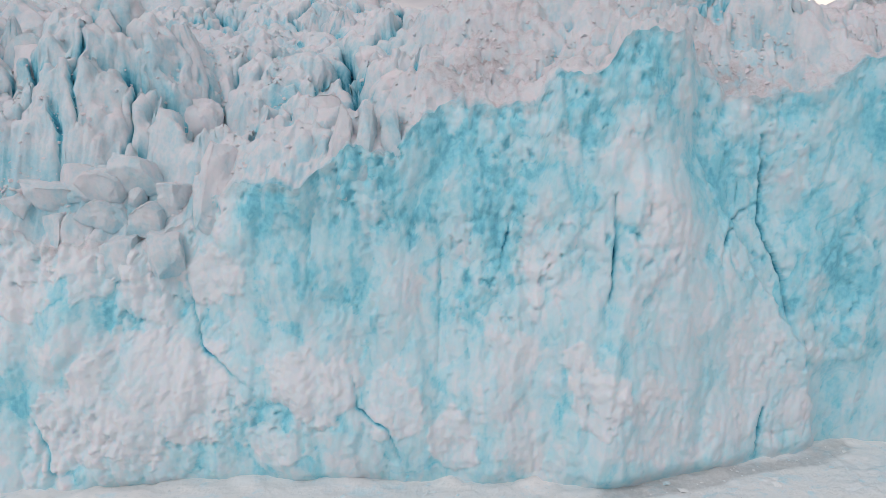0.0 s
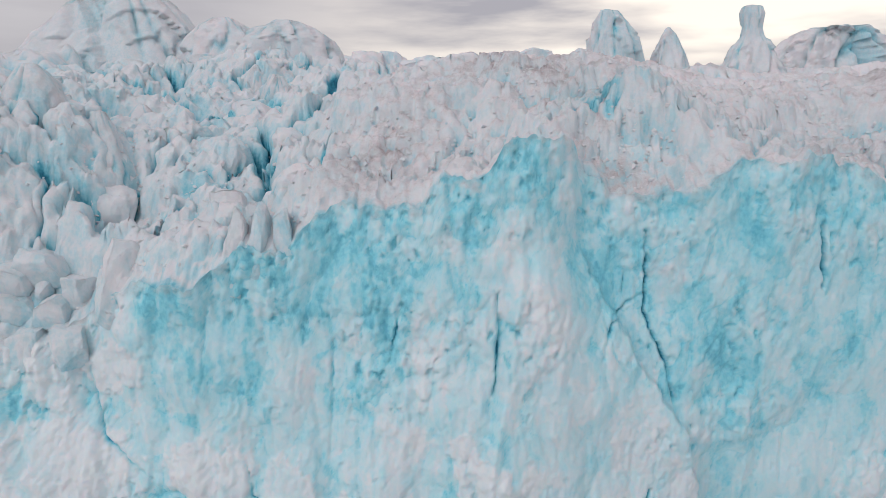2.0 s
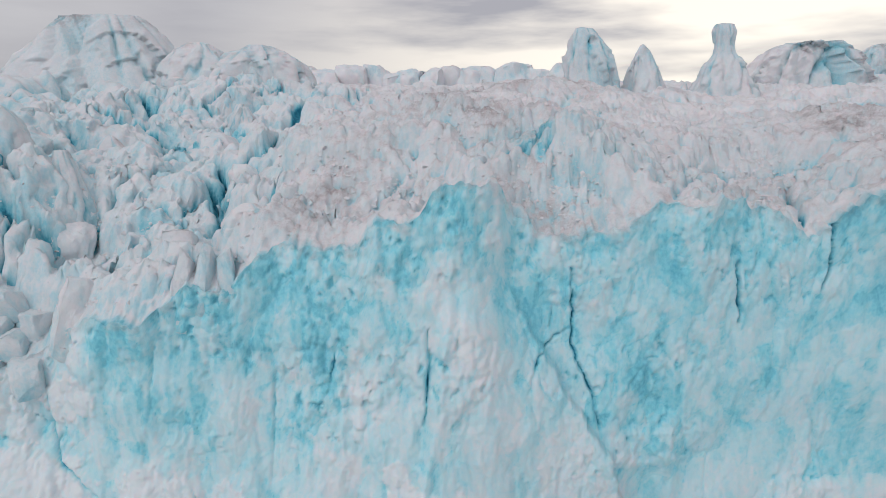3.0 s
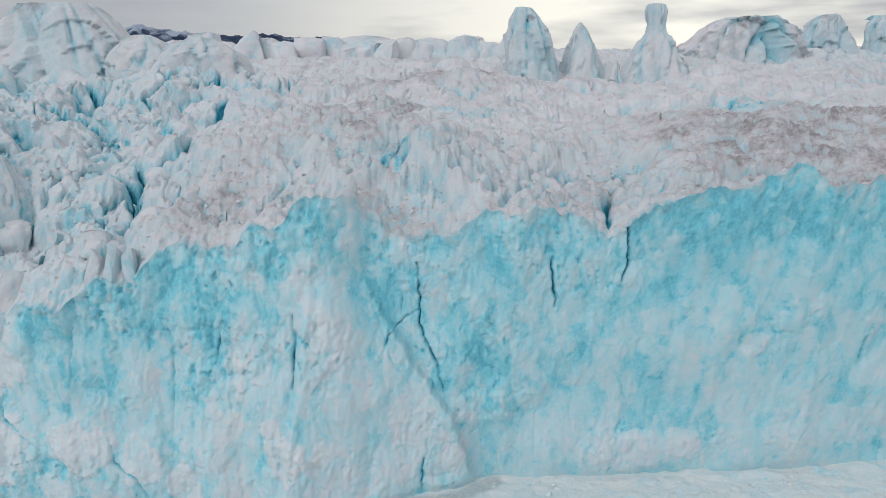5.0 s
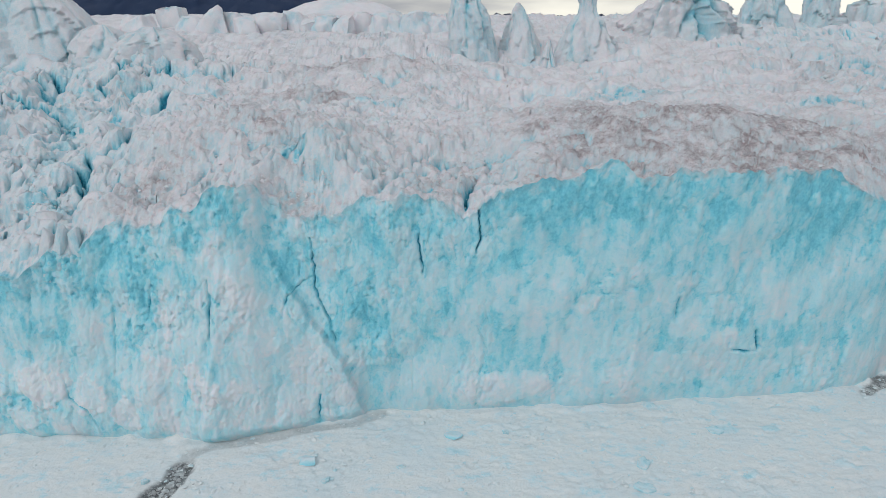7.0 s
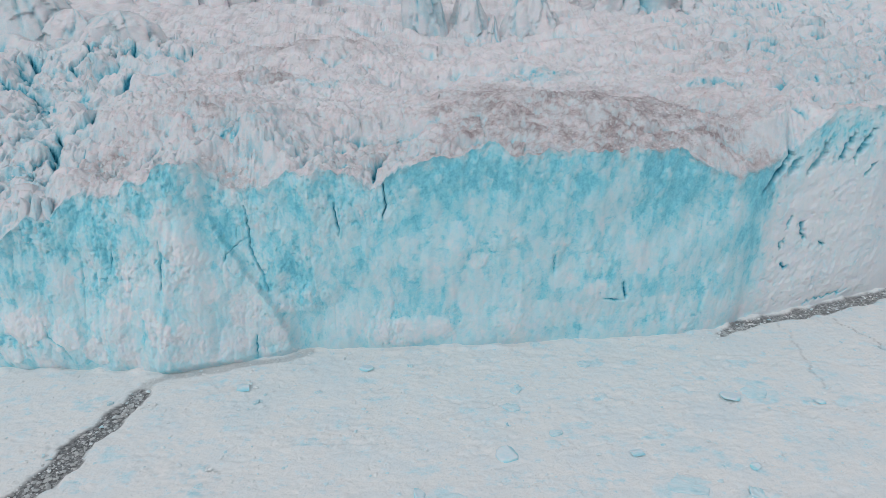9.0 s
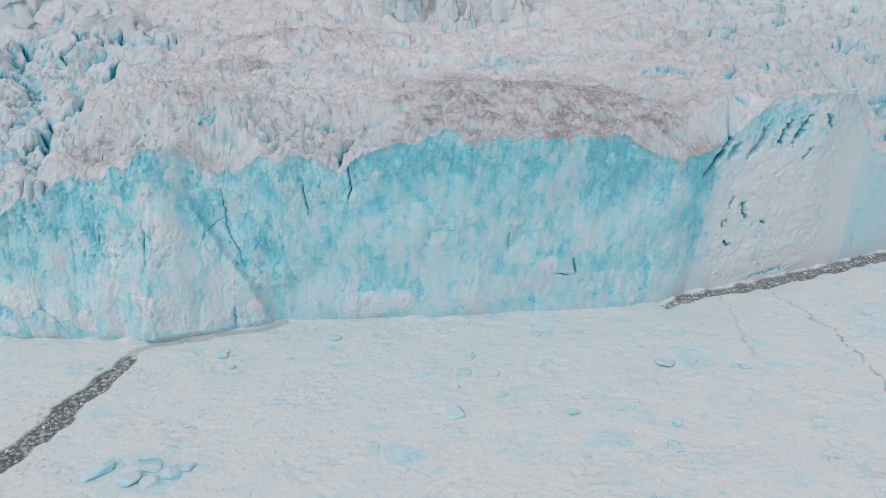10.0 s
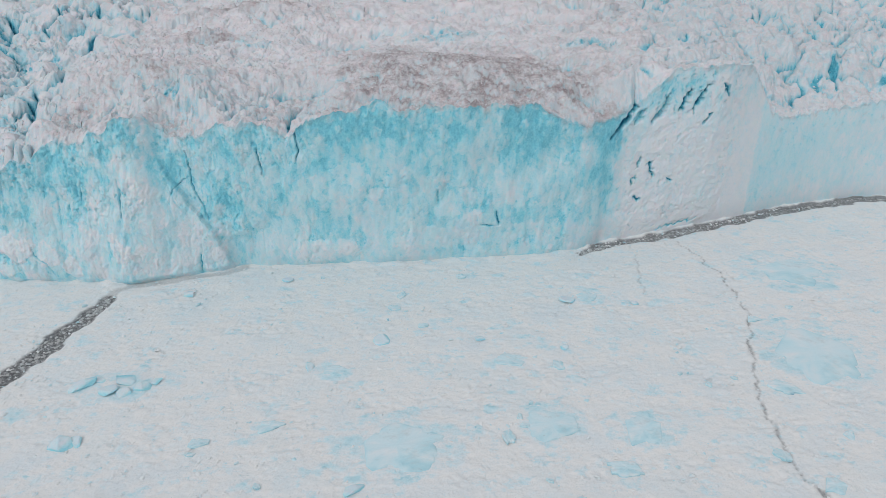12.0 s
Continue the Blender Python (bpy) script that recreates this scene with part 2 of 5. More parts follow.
ICE = [(0.0, (0.80, 0.82, 0.83)), (0.2, (0.71, 0.81, 0.84)), (0.45, (0.49, 0.77, 0.835)), (0.66, (0.25, 0.655, 0.75)), (0.82, (0.07, 0.43, 0.56)), (1.0, (0.012, 0.13, 0.25))]


FIRN = [(0.0, (0.765, 0.75, 0.772)), (0.2, (0.66, 0.73, 0.765)), (0.45, (0.42, 0.66, 0.735)), (0.66, (0.22, 0.56, 0.665)), (0.82, (0.07, 0.38, 0.50)), (1.0, (0.012, 0.12, 0.22))]
BROKEN = [(0.0, (0.765, 0.775, 0.785)), (0.2, (0.685, 0.75, 0.785)), (0.45, (0.49, 0.73, 0.79)), (0.66, (0.25, 0.64, 0.74)), (0.82, (0.08, 0.40, 0.54)), (1.0, (0.012, 0.12, 0.24))]


def make_glacier_ice(name, stops, glow_through, depth, relief_strength, relief_height, mottle):
    """White firn over clear blue ice, with silt; the ramp's dark end also stands for shade in cracks."""
    mat, nt, b = principled(name, 0.5)
    blue, dirt = attr_node(nt, "blue"), attr_node(nt, "dirt")
    cloudy = range_node(nt, noise_node(nt, 0.6, 8, (1, 1, 0.75), 0.6), 0.38, 0.62, -0.045, 0.045)
    streak = range_node(nt, noise_node(nt, 1.6, 6, (1, 1, 0.25), 0.6), 0.4, 0.62, -0.03, 0.03)
    grain = range_node(nt, noise_node(nt, 2.6, 4, (1, 1, 0.8), 0.5), 0.36, 0.64, -0.05, 0.05)
    cloudy = math_node(nt, "ADD", cloudy, streak)
    keep = range_node(nt, blue, 0.0, 0.25, 0.25, 1.0)
    v = math_node(nt, "ADD", blue, math_node(nt, "MULTIPLY", math_node(nt, "MULTIPLY", math_node(nt, "ADD", cloudy, grain), keep), mottle), True)
    col = ramp_node(nt, v, stops)
    silt = math_node(nt, "ADD", math_node(nt, "MULTIPLY", noise_node(nt, 0.28, 6, (0.7, 1, 1), 0.65), 0.6), math_node(nt, "MULTIPLY", noise_node(nt, 1.7, 7, (0.6, 1, 1), 0.7), 0.4))
    speck = noise_node(nt, 6.0, 4, None, 0.7)
    amount = math_node(nt, "MULTIPLY", dirt, math_node(nt, "ADD", range_node(nt, silt, 0.38, 0.62, 0.16, 0.85), range_node(nt, speck, 0.5, 0.7, 0.0, 0.5)), True)
    col = mix_node(nt, amount, col, (0.25, 0.212, 0.218, 1))
    nt.links.new(col, b.inputs["Base Color"])
    flake = nt.nodes.new("ShaderNodeTexVoronoi")
    flake.inputs["Scale"].default_value = 1.4
    bent = nt.nodes.new("ShaderNodeVectorMath")
    bent.operation = "ADD"
    obj = nt.nodes.new("ShaderNodeTexCoord").outputs["Object"]
    bend = nt.nodes.new("ShaderNodeTexNoise")
    bend.inputs["Scale"].default_value, bend.inputs["Detail"].default_value = 1.2, 5.0
    nt.links.new(obj, bend.inputs["Vector"])
    nt.links.new(obj, bent.inputs[0])
    nt.links.new(bend.outputs["Color"], bent.inputs[1])
    nt.links.new(bent.outputs[0], flake.inputs["Vector"])
    relief = math_node(nt, "ADD", noise_node(nt, 1.3, 10, None, 0.78), math_node(nt, "MULTIPLY", flake.outputs["Distance"], 0.25))
    bump_node(nt, b, relief, relief_strength, relief_height)
    b.inputs["Specular IOR Level"].default_value = 0.25
    b.inputs["Subsurface Weight"].default_value = glow_through
    b.inputs["Subsurface Radius"].default_value = (0.25, 0.8, 1.0)
    b.inputs["Subsurface Scale"].default_value = depth
    return mat


def make_sea_ice():
    """Packed brash ice: creamy snow-covered crumbs, pale blue fragments, wet grey slush in the open leads."""
    mat, nt, b = principled("brash_ice", 0.6)
    blue, lead = attr_node(nt, "blue"), attr_node(nt, "lead")
    base = ramp_node(nt, noise_node(nt, 0.07, 6), [(0.32, (0.70, 0.77, 0.79)), (0.5, (0.79, 0.80, 0.785)), (0.68, (0.70, 0.765, 0.79))])
    c = nt.nodes.new("ShaderNodeTexCoord").outputs["Object"]
    warp = nt.nodes.new("ShaderNodeVectorMath")
    wn3 = nt.nodes.new("ShaderNodeTexNoise")
    wn3.inputs["Scale"].default_value, wn3.inputs["Detail"].default_value = 0.7, 5.0
    nt.links.new(c, wn3.inputs["Vector"])
    warp.operation = "MULTIPLY_ADD"
    warp.inputs[1].default_value = (1.8, 1.8, 1.8)
    nt.links.new(wn3.outputs["Color"], warp.inputs[0])
    nt.links.new(c, warp.inputs[2])
    vor = nt.nodes.new("ShaderNodeTexVoronoi")
    vor.inputs["Scale"].default_value = 0.85
    nt.links.new(warp.outputs[0], vor.inputs["Vector"])
    sep = nt.nodes.new("ShaderNodeSeparateColor")
    nt.links.new(vor.outputs["Color"], sep.inputs["Color"])
    chip = math_node(nt, "MULTIPLY", range_node(nt, sep.outputs[0], 0.55, 1.0), range_node(nt, noise_node(nt, 0.12, 5), 0.42, 0.62, 0.15, 0.8))
    soft = range_node(nt, noise_node(nt, 0.42, 8, (1, 1.5, 1), 0.62), 0.48, 0.70, 0.0, 0.24)
    v = math_node(nt, "ADD", math_node(nt, "ADD", blue, soft), math_node(nt, "MULTIPLY", chip, 0.22), True)
    icy = ramp_node(nt, v, [(p, (0.22 + 0.72 * r, 0.12 + 0.83 * g, 0.10 + 0.85 * bl)) for p, (r, g, bl) in ICE])
    col = mix_node(nt, range_node(nt, v, 0.02, 0.36), base, icy)
    snowy = range_node(nt, noise_node(nt, 0.9, 9, None, 0.7), 0.50, 0.64, 0.0, 0.5)
    col = mix_node(nt, math_node(nt, "MULTIPLY", snowy, range_node(nt, blue, 0.2, 0.45, 1.0, 0.3)), col, (0.81, 0.815, 0.80, 1))
    col = mix_node(nt, range_node(nt, noise_node(nt, 1.5, 9, (1, 1.6, 1), 0.72), 0.53, 0.72, 0.0, 0.62), col, (0.50, 0.595, 0.615, 1))
    col = mix_node(nt, range_node(nt, noise_node(nt, 2.6, 3, None, 0.6), 0.70, 0.76, 0.0, 0.5), col, (0.26, 0.33, 0.36, 1))
    slush = ramp_node(nt, noise_node(nt, 1.6, 8, None, 0.72), [(0.38, (0.08, 0.085, 0.09)), (0.53, (0.21, 0.218, 0.22)), (0.68, (0.50, 0.51, 0.51))])
    col = mix_node(nt, lead, col, slush)
    nt.links.new(col, b.inputs["Base Color"])
    relief = math_node(nt, "ADD", noise_node(nt, 1.1, 8, None, 0.68), math_node(nt, "MULTIPLY", vor.outputs["Distance"], -0.25))
    bump_node(nt, b, relief, 0.75, 0.32)
    b.inputs["Specular IOR Level"].default_value = 0.2
    return mat


def make_mountain():
    """Far dark rock, snow in the upper gullies."""
    mat, nt, b = principled("far_rock", 0.9)
    snow = attr_node(nt, "snow")
    n = noise_node(nt, 0.006, 7, (1, 1, 0.6), 0.6)
    v = math_node(nt, "ADD", snow, range_node(nt, n, 0.3, 0.7, -0.35, 0.35))
    col = mix_node(nt, range_node(nt, v, 0.42, 0.75), (0.010, 0.028, 0.075, 1), (0.36, 0.42, 0.52, 1))
    nt.links.new(col, b.inputs["Base Color"])
    return mat


GLACIER_ICE = make_glacier_ice("glacier_ice", FIRN, 0.15, 0.12, 0.8, 0.22, 1.0)      # weathered, frosted
CLIFF_ICE = make_glacier_ice("cliff_ice", BROKEN, 0.2, 0.2, 0.55, 0.2, 0.55)          # freshly broken, light passes into it
BRASH, ROCK = make_sea_ice(), make_mountain()

# ================= plan of the ice front =================
# foot of the cliff, its crest in plan, and the crest's height, all along x
FOOT_X = (-60, -36, -27, -15.7, 0, 8.6, 15.6, 24, 37.5, 40, 49, 61, 82.6, 101, 122, 136, 141, 158, 174, 197, 211, 233, 247, 330)
FOOT_Y = (62, 62.5, 65, 64.8, 64.5, 63.8, 63.2, 66.3, 70.8, 73.0, 73.2, 73.8, 75.1, 76.9, 79, 83.4, 87, 93, 100, 110, 116, 122, 123.5, 140)
TOP_X = (-60, -30, -25, -18, -13, -5, 0, 7, 11, 18, 22, 25, 30, 36.5, 45, 57, 66, 80, 102, 119, 132, 140, 150, 158, 174, 183, 190, 200, 215, 240, 300)
TOP_Y = (66, 66, 67, 64.2, 63.7, 65.3, 67, 67, 65.5, 65, 66.5, 70, 71, 69, 67.5, 69.5, 68.5, 67.9, 69.3, 75, 78, 84, 89, 91, 95, 102, 107, 111.5, 117, 124, 140)
CREST_X = (-60, -45, -38, -29, -25, -19, -13, -8, -5, -1, 5, 9, 10, 14.8, 15.8, 17, 23.4, 24.2, 27, 30, 36.5, 41, 45, 50, 54, 57, 60, 66, 75, 79, 81, 84, 102, 112, 119, 124, 132, 140, 150, 158, 174, 184, 189, 195, 202, 215, 240, 300)
CREST_Z = (30, 26, 23.5, 23, 25.5, 29.0, 29.0, 32.6, 31.2, 35.6, 36, 36.2, 39.0, 38.8, 40.6, 42.6, 42.8, 40.0, 37.5, 36.3, 38, 40.4, 40.8, 40, 38.6, 36.2, 39.6, 42.6, 44, 46.5, 46.8, 44.2, 44.8, 44, 43.4, 40, 36.5, 37, 42, 48.5, 49.5, 47.5, 41, 32, 30, 31, 32.5, 34)
LEVEL_Y = (60, 75, 90, 120, 140, 190, 240, 300, 420, 1200, 4500)
LEVEL_Z = (41, 42, 47.5, 50.0, 53, 59, 64, 69.5, 77, 95, 120)


def soften(x, xs, ys, w=1.2):
    return sum(np.interp(x + d, xs, ys) for d in (-w, -0.5 * w, 0, 0.5 * w, w)) / 5


def ruggedness(x, y):
    """How broken the surface is: 0 smooth snowy swells, 1 seracs."""
    r = 0.30 + 0.13 * smooth(130, 105, y) + 0.9 * smooth(0, -22, x - 0.12 * (y - 70)) * smooth(190, 130, y)
    r = r + 0.5 * smooth(140, 180, x) * smooth(80, 115, y)
    r = r - 0.55 * np.exp(-(((x + 36) / 8) ** 2 + ((y - 76) / 7) ** 2) ** 2) - 0.22 * hump(x, y, 98, 100, 30, 28) - 0.10 * hump(x, y, 25, 105, 28, 25)
    r = r + 0.25 * hump(x, y, 62, 76, 8, 9) + 0.25 * hump(x, y, 36, 76, 10, 7)
    return np.clip(r, 0.06, 1.1)


def swells(x, y):
    """The glacier's large forms."""
    z = np.interp(y, LEVEL_Y, LEVEL_Z)
    z = z - 11 * hump(x, y, -27, 70, 20, 15) - 4 * hump(x, y, -30, 100, 14, 16)
    z = z + 4.5 * hump(x, y, 18, 88, 17, 10) + 3.5 * hump(x, y, 34, 80, 8, 6)
    z = z + 4.5 * hump(x, y, 99, 86, 24, 12) + 2.5 * hump(x, y, 82, 104, 14, 14)
    z = z - 5.5 * hump(x, y, 66, 126, 10, 12) - 4 * hump(x, y, 58, 84, 8, 10)
    z = z + 4.0 * hump(x, y, 38, 150, 30, 14) + 3.0 * hump(x, y, 110, 165, 40, 18)
    z = z - 17 * hump(x, y, 216, 118, 30, 22) - 10 * hump(x, y, 258, 130, 28, 20) - 7 * hump(x, y, 136, 86, 7, 5)
    z = z - 4.5 * hump(x, y, 8, 74, 9, 6) + 1.6 * hump(x, y, 28, 78, 8, 5) + 7 * np.exp(-(((x + 37) / 8) ** 2 + ((y - 79) / 7) ** 2) ** 2)
    z = z - 6.5 * np.exp(-(((x - 84) / 42) ** 2 + ((y - 196) / 32) ** 2) ** 2) + 5 * hump(x, y, -30, 150, 26, 18) + 4 * hump(x, y, -75, 130, 25, 30)
    return z


CREVASSES = [  # line in plan, half width, depth
    ([(57.2, 69), (57, 74), (59, 80)], 0.5, 3.0), ([(32.6, 79.2), (32.4, 80.4)], 0.5, 1.8), ([(24.5, 76.2), (26.5, 77), (28.5, 78.6)], 0.7, 2.2),
    ([(-23, 103), (-19, 114), (-14.5, 122)], 0.9, 4.5), ([(-8, 113), (-6, 119)], 0.7, 3.5), ([(172, 158), (171, 146)], 0.7, 3.5),
    ([(-36.2, 70.5), (-36.8, 73), (-37.6, 76)], 0.26, 2.4), ([(-31.2, 70.5), (-31.4, 73), (-31.8, 75.5)], 0.26, 2.4), ([(-33.5, 78), (-36, 81), (-36.5, 84)], 0.6, 2.6),
    ([(-45, 94), (-38, 98)], 0.9, 4.0), ([(45, 79), (50, 82)], 0.8, 2.5), ([(60, 128), (70, 131)], 1.2, 3.0), ([(84, 146), (98, 150)], 1.4, 3.0),
    ([(168, 116), (176, 122)], 0.5, 2.0),
]


def glacier_height(x, y):
    far = smooth(700, 350, np.hypot(x - 60, y - 100))
    rug = ruggedness(x, y)
    wx = x + 2.6 * fbm(x / 9, y / 9, 0, 4, 21)
    wy = y + 2.6 * fbm(x / 9, y / 9, 0, 4, 22)
    fx, fy = x + 0.35 * fbm(x / 1.4, y / 1.4, 0, 3, 23), y + 0.35 * fbm(x / 1.4, y / 1.4, 0, 3, 24)
    # lumps at four scales, cleft apart where the ice is broken
    big, over, rnd = mounds(wx / 13.0, wy / 12.0, 31, 0.7, 0.22, 0.9)
    mid, over2, grnd = mounds(wx / 4.8 + 2.0, wy / 4.1, 37, 0.6, 0.28, 0.9)
    lump, over3, hrnd = mounds(fx / 1.7, fy / 1.5, 41, 0.7)
    tiny = mounds(x / 0.72 + 5.0, y / 0.66, 43, 0.8)[0]
    open_at = smooth(-0.15, 0.2, gnoise(x / 13, y / 13, 0, 63))
    cleft = np.maximum(np.exp(-(over / 0.075) ** 2) * open_at, 0.8 * np.exp(-(over2 / 0.10) ** 2) * smooth(0.12, 0.35, gnoise(x / 8, y / 8, 0, 64)))
    # swells with scarps, melt furrows and stray open cracks
    roll = fbm(x / 26, y / 17, 0, 4, 51)
    scarp = 1.2 * (smooth(-0.04, 0.1, fbm(x / 20, y / 12, 0, 4, 53)) - 0.5) + 0.9 * (smooth(-0.05, 0.1, fbm(x / 9, y / 7, 0, 4, 54)) - 0.5)
    crack = np.exp(-(gnoise(wx / 26, wy / 10, 0, 61) / 0.03) ** 2) * smooth(0.05, 0.35, gnoise(x / 36, y / 36, 0, 62))
    # terraces: steps that face the fjord, gentle backs
    step = (y + 24 * fbm(x / 42, y / 42, 0, 3, 56) + 6 * fbm(x / 9, y / 9, 0, 4, 57)) / 21.0
    part_of = step - np.floor(step)
    terrace = np.where(part_of < 0.2, smooth(0, 0.2, part_of), 1 - smooth(0.2, 1.0, part_of)) - 0.5
    terrace = terrace * 3.2 * (0.1 + 0.9 * smooth(-0.25, 0.3, fbm(x / 22, y / 30, 0, 3, 58))) * smooth(72, 84, y)
    broken = smooth(-0.1, 0.35, fbm(x / 15, y / 10, 0, 4, 59))
    rug2 = np.clip((rug - 0.16) / 0.85, 0, 1)
    near_edge = smooth(92, 78, y)
    combed = hump(x, y, 100, 92, 34, 17)
    furrow = (0.45 + 0.35 * combed) * fbm((wx + 0.7 * y) / 3.4, wy / 1.7, 0, 4, 52, True) + 0.22 * fbm(x / 0.9, y / 0.7, 0, 3, 55)
    body = rug2 ** 1.2 * (8.5 * (big - 0.2) + 2.4 * fbm(wx / 19, wy / 13, 0, 3, 34))
    body = body + np.clip(0.10 + 0.22 * smooth(120, 160, y) + 0.30 * broken + 0.2 * near_edge + 0.6 * rug2 - 0.3 * combed, 0, 1) * (3.0 - 0.9 * rug2) * (mid - 0.2)
    body = body + (0.45 + 0.6 * broken + 0.75 * near_edge + 0.3 * rug2) * (1 - 0.6 * combed) * 1.2 * smooth(205, 140, y) * (lump - 0.2)
    body = body + (0.8 + 0.5 * broken) * 0.42 * smooth(145, 115, y) * (tiny - 0.2) + 2.2 * roll
    cleft = np.maximum(cleft * np.clip(0.15 * broken + rug2 * 1.3 - 0.05, 0, 1), 0.9 * crack * (0.3 + rug2) * (1 - combed))
    body = body + (0.35 + 0.6 * rug) * scarp + terrace * (1 - 0.7 * rug2) * (1 - 0.6 * combed) + furrow - 3.0 * cleft
    wig_x, wig_y = x + 0.8 * fbm(x / 3, y / 3, 0, 3, 66), y + 0.8 * fbm(x / 3, y / 3, 0, 3, 67)
    for line, half, depth in CREVASSES:
        near = (np.abs(x - line[0][0]) < 30) & (np.abs(y - line[0][1]) < 30)
        if np.any(near):
            d, along = to_line(wig_x[near], wig_y[near], line)
            g = np.exp(-(d / (half * (0.5 + 0.8 * np.sin(np.pi * np.clip(along, 0.05, 0.95))))) ** 2)
            body[near] -= depth * g
            cleft[near] = np.maximum(cleft[near], 0.9 * g)
    flank = far * rug2 * np.maximum(np.exp(-(over / 0.28) ** 2) * smooth(-0.25, 0.25, gnoise(x / 9, y / 9, 0, 39)), 0.6 * np.exp(-(over2 / 0.3) ** 2) * smooth(0.0, 0.3, gnoise(x / 7, y / 7, 0, 40)))
    return swells(x, y) + far * body, cleft * far, flank


# ================= the cliff =================
CRACKS = [  # line over the face in (x, height), half width, depth
    ([(31.5, 33), (31.7, 28), (31.8, 24.1), (32.6, 21.8), (34.1, 18.9), (35, 14.8)], 0.20, 1.6),
    ([(15.8, 27.7), (16, 23.3), (15.7, 20.7), (15.5, 17.7)], 0.16, 1.3),
    ([(26.9, 20.9), (27.7, 23.9), (31.4, 26.4)], 0.16, 1.0),
    ([(-0.3, 23.2), (-0.4, 18.3), (-0.6, 10.6)], 0.12, 0.7),
    ([(-24.7, 20), (-24.1, 16.2), (-23.1, 12.9), (-20.9, 11.3), (-18.2, 9.2)], 0.16, 0.9),
    ([(-8.7, 10.8), (-8.2, 7.7), (-5.3, 5.4), (-3.6, 0.5)], 0.14, 0.9),
    ([(-11.8, 27.4), (-12.3, 25), (-12.7, 18.6)], 0.12, 0.5),
    ([(6.4, 26.3), (5.3, 20.5)], 0.2, 0.7),
    ([(29.4, 29.1), (29.4, 25.8)], 0.15, 0.8),
    ([(-39.4, 7.1), (-37.8, 3.8), (-37.1, 0)], 0.15, 0.7),
    ([(-23.9, 29.6), (-23.8, 24.9)], 0.3, 1.6),
    ([(49.2, 33.7), (49.5, 30.9), (50, 27)], 0.24, 1.6),
    ([(57.2, 41.2), (59, 38), (59.4, 33.4), (58.8, 30.6)], 0.34, 1.8),
]
CRACKS += [
    ([(58.8, 17.7), (62, 9.6)], 0.11, 0.5), ([(46.8, 17), (48, 10.6), (48, 0.5)], 0.09, 0.4),
    ([(93.8, 21.9), (94.2, 17)], 0.25, 1.2), ([(31.8, 0.8), (32.2, 5.8)], 0.2, 1.0),
    ([(25.4, 29.2), (28.1, 20.7), (30.5, 16.7)], 0.11, 0.5), ([(109.6, 14.3), (110.5, 10.4)], 0.4, 1.8),
    ([(105.5, 10.8), (109.9, 9.9)], 0.3, 1.2),
    ([(148.5, 44), (146.7, 38.3), (143.0, 34.0), (140.5, 32)], 0.95, 3.0), 
    ([(168.4, 43.7), (166.5, 40), (165.2, 36.2)], 0.9, 2.4), ([(157, 42), (156, 37.5), (153, 35)], 1.1, 2.6), ([(163.5, 43), (161, 37)], 0.9, 2.4), ([(150, 38), (147.5, 34.5)], 1.4, 2.2), ([(173.5, 44), (176, 40)], 0.8, 2.0), ([(151, 24.5), (150, 21.5)], 0.6, 1.8), ([(149.5, 19), (148.6, 17)], 0.6, 1.6), ([(171, 36), (169.5, 33)], 0.6, 1.6), ([(145, 42), (142.5, 38.5)], 0.8, 2.2), ([(153.6, 23), (155.4, 18.9)], 0.7, 2.0),
    ([(160.1, 17.3), (161.8, 16.4)], 0.7, 1.6), ([(150.4, 12.9), (152, 11.6)], 0.7, 1.6), ([(159.2, 1.2), (172.8, 2.3)], 0.3, 0.8),
]
BLUE_ICE = [  # clear blue ice in the face: x, height, radii, strength
    (-1.3, 28, 10, 6.5, 0.42), (-9.8, 18.6, 5, 6, 0.36), (10.1, 36.7, 6, 4.5, 0.42), (17.6, 39.6, 4.5, 4, 0.48),
    (6.1, 23.7, 2.4, 5.5, 0.35), (-14.7, 26.6, 4, 3, 0.40), (28.2, 28.1, 4, 5, 0.32), (31.5, 18.4, 4, 5, 0.34),
    (41, 24, 6, 13, 0.16), (15.8, 1.6, 1.8, 1.8, 0.6), (-17.5, 1.6, 1.7, 1.6, 0.5), (-35.4, 19.9, 1.8, 4, 0.4),
    (-41, 9, 3, 4, 0.35), (-30.1, 10, 2.4, 3.2, 0.3), (71, 40, 12, 6, 0.38), (116.7, 35, 8, 9, 0.3), (94, 35, 9, 8, 0.22), (140, 26, 4, 16, 0.5), (144, 36, 9, 8, 0.6), (160, 42, 10, 5, 0.5), (200, 15, 16, 14, 0.2),
]
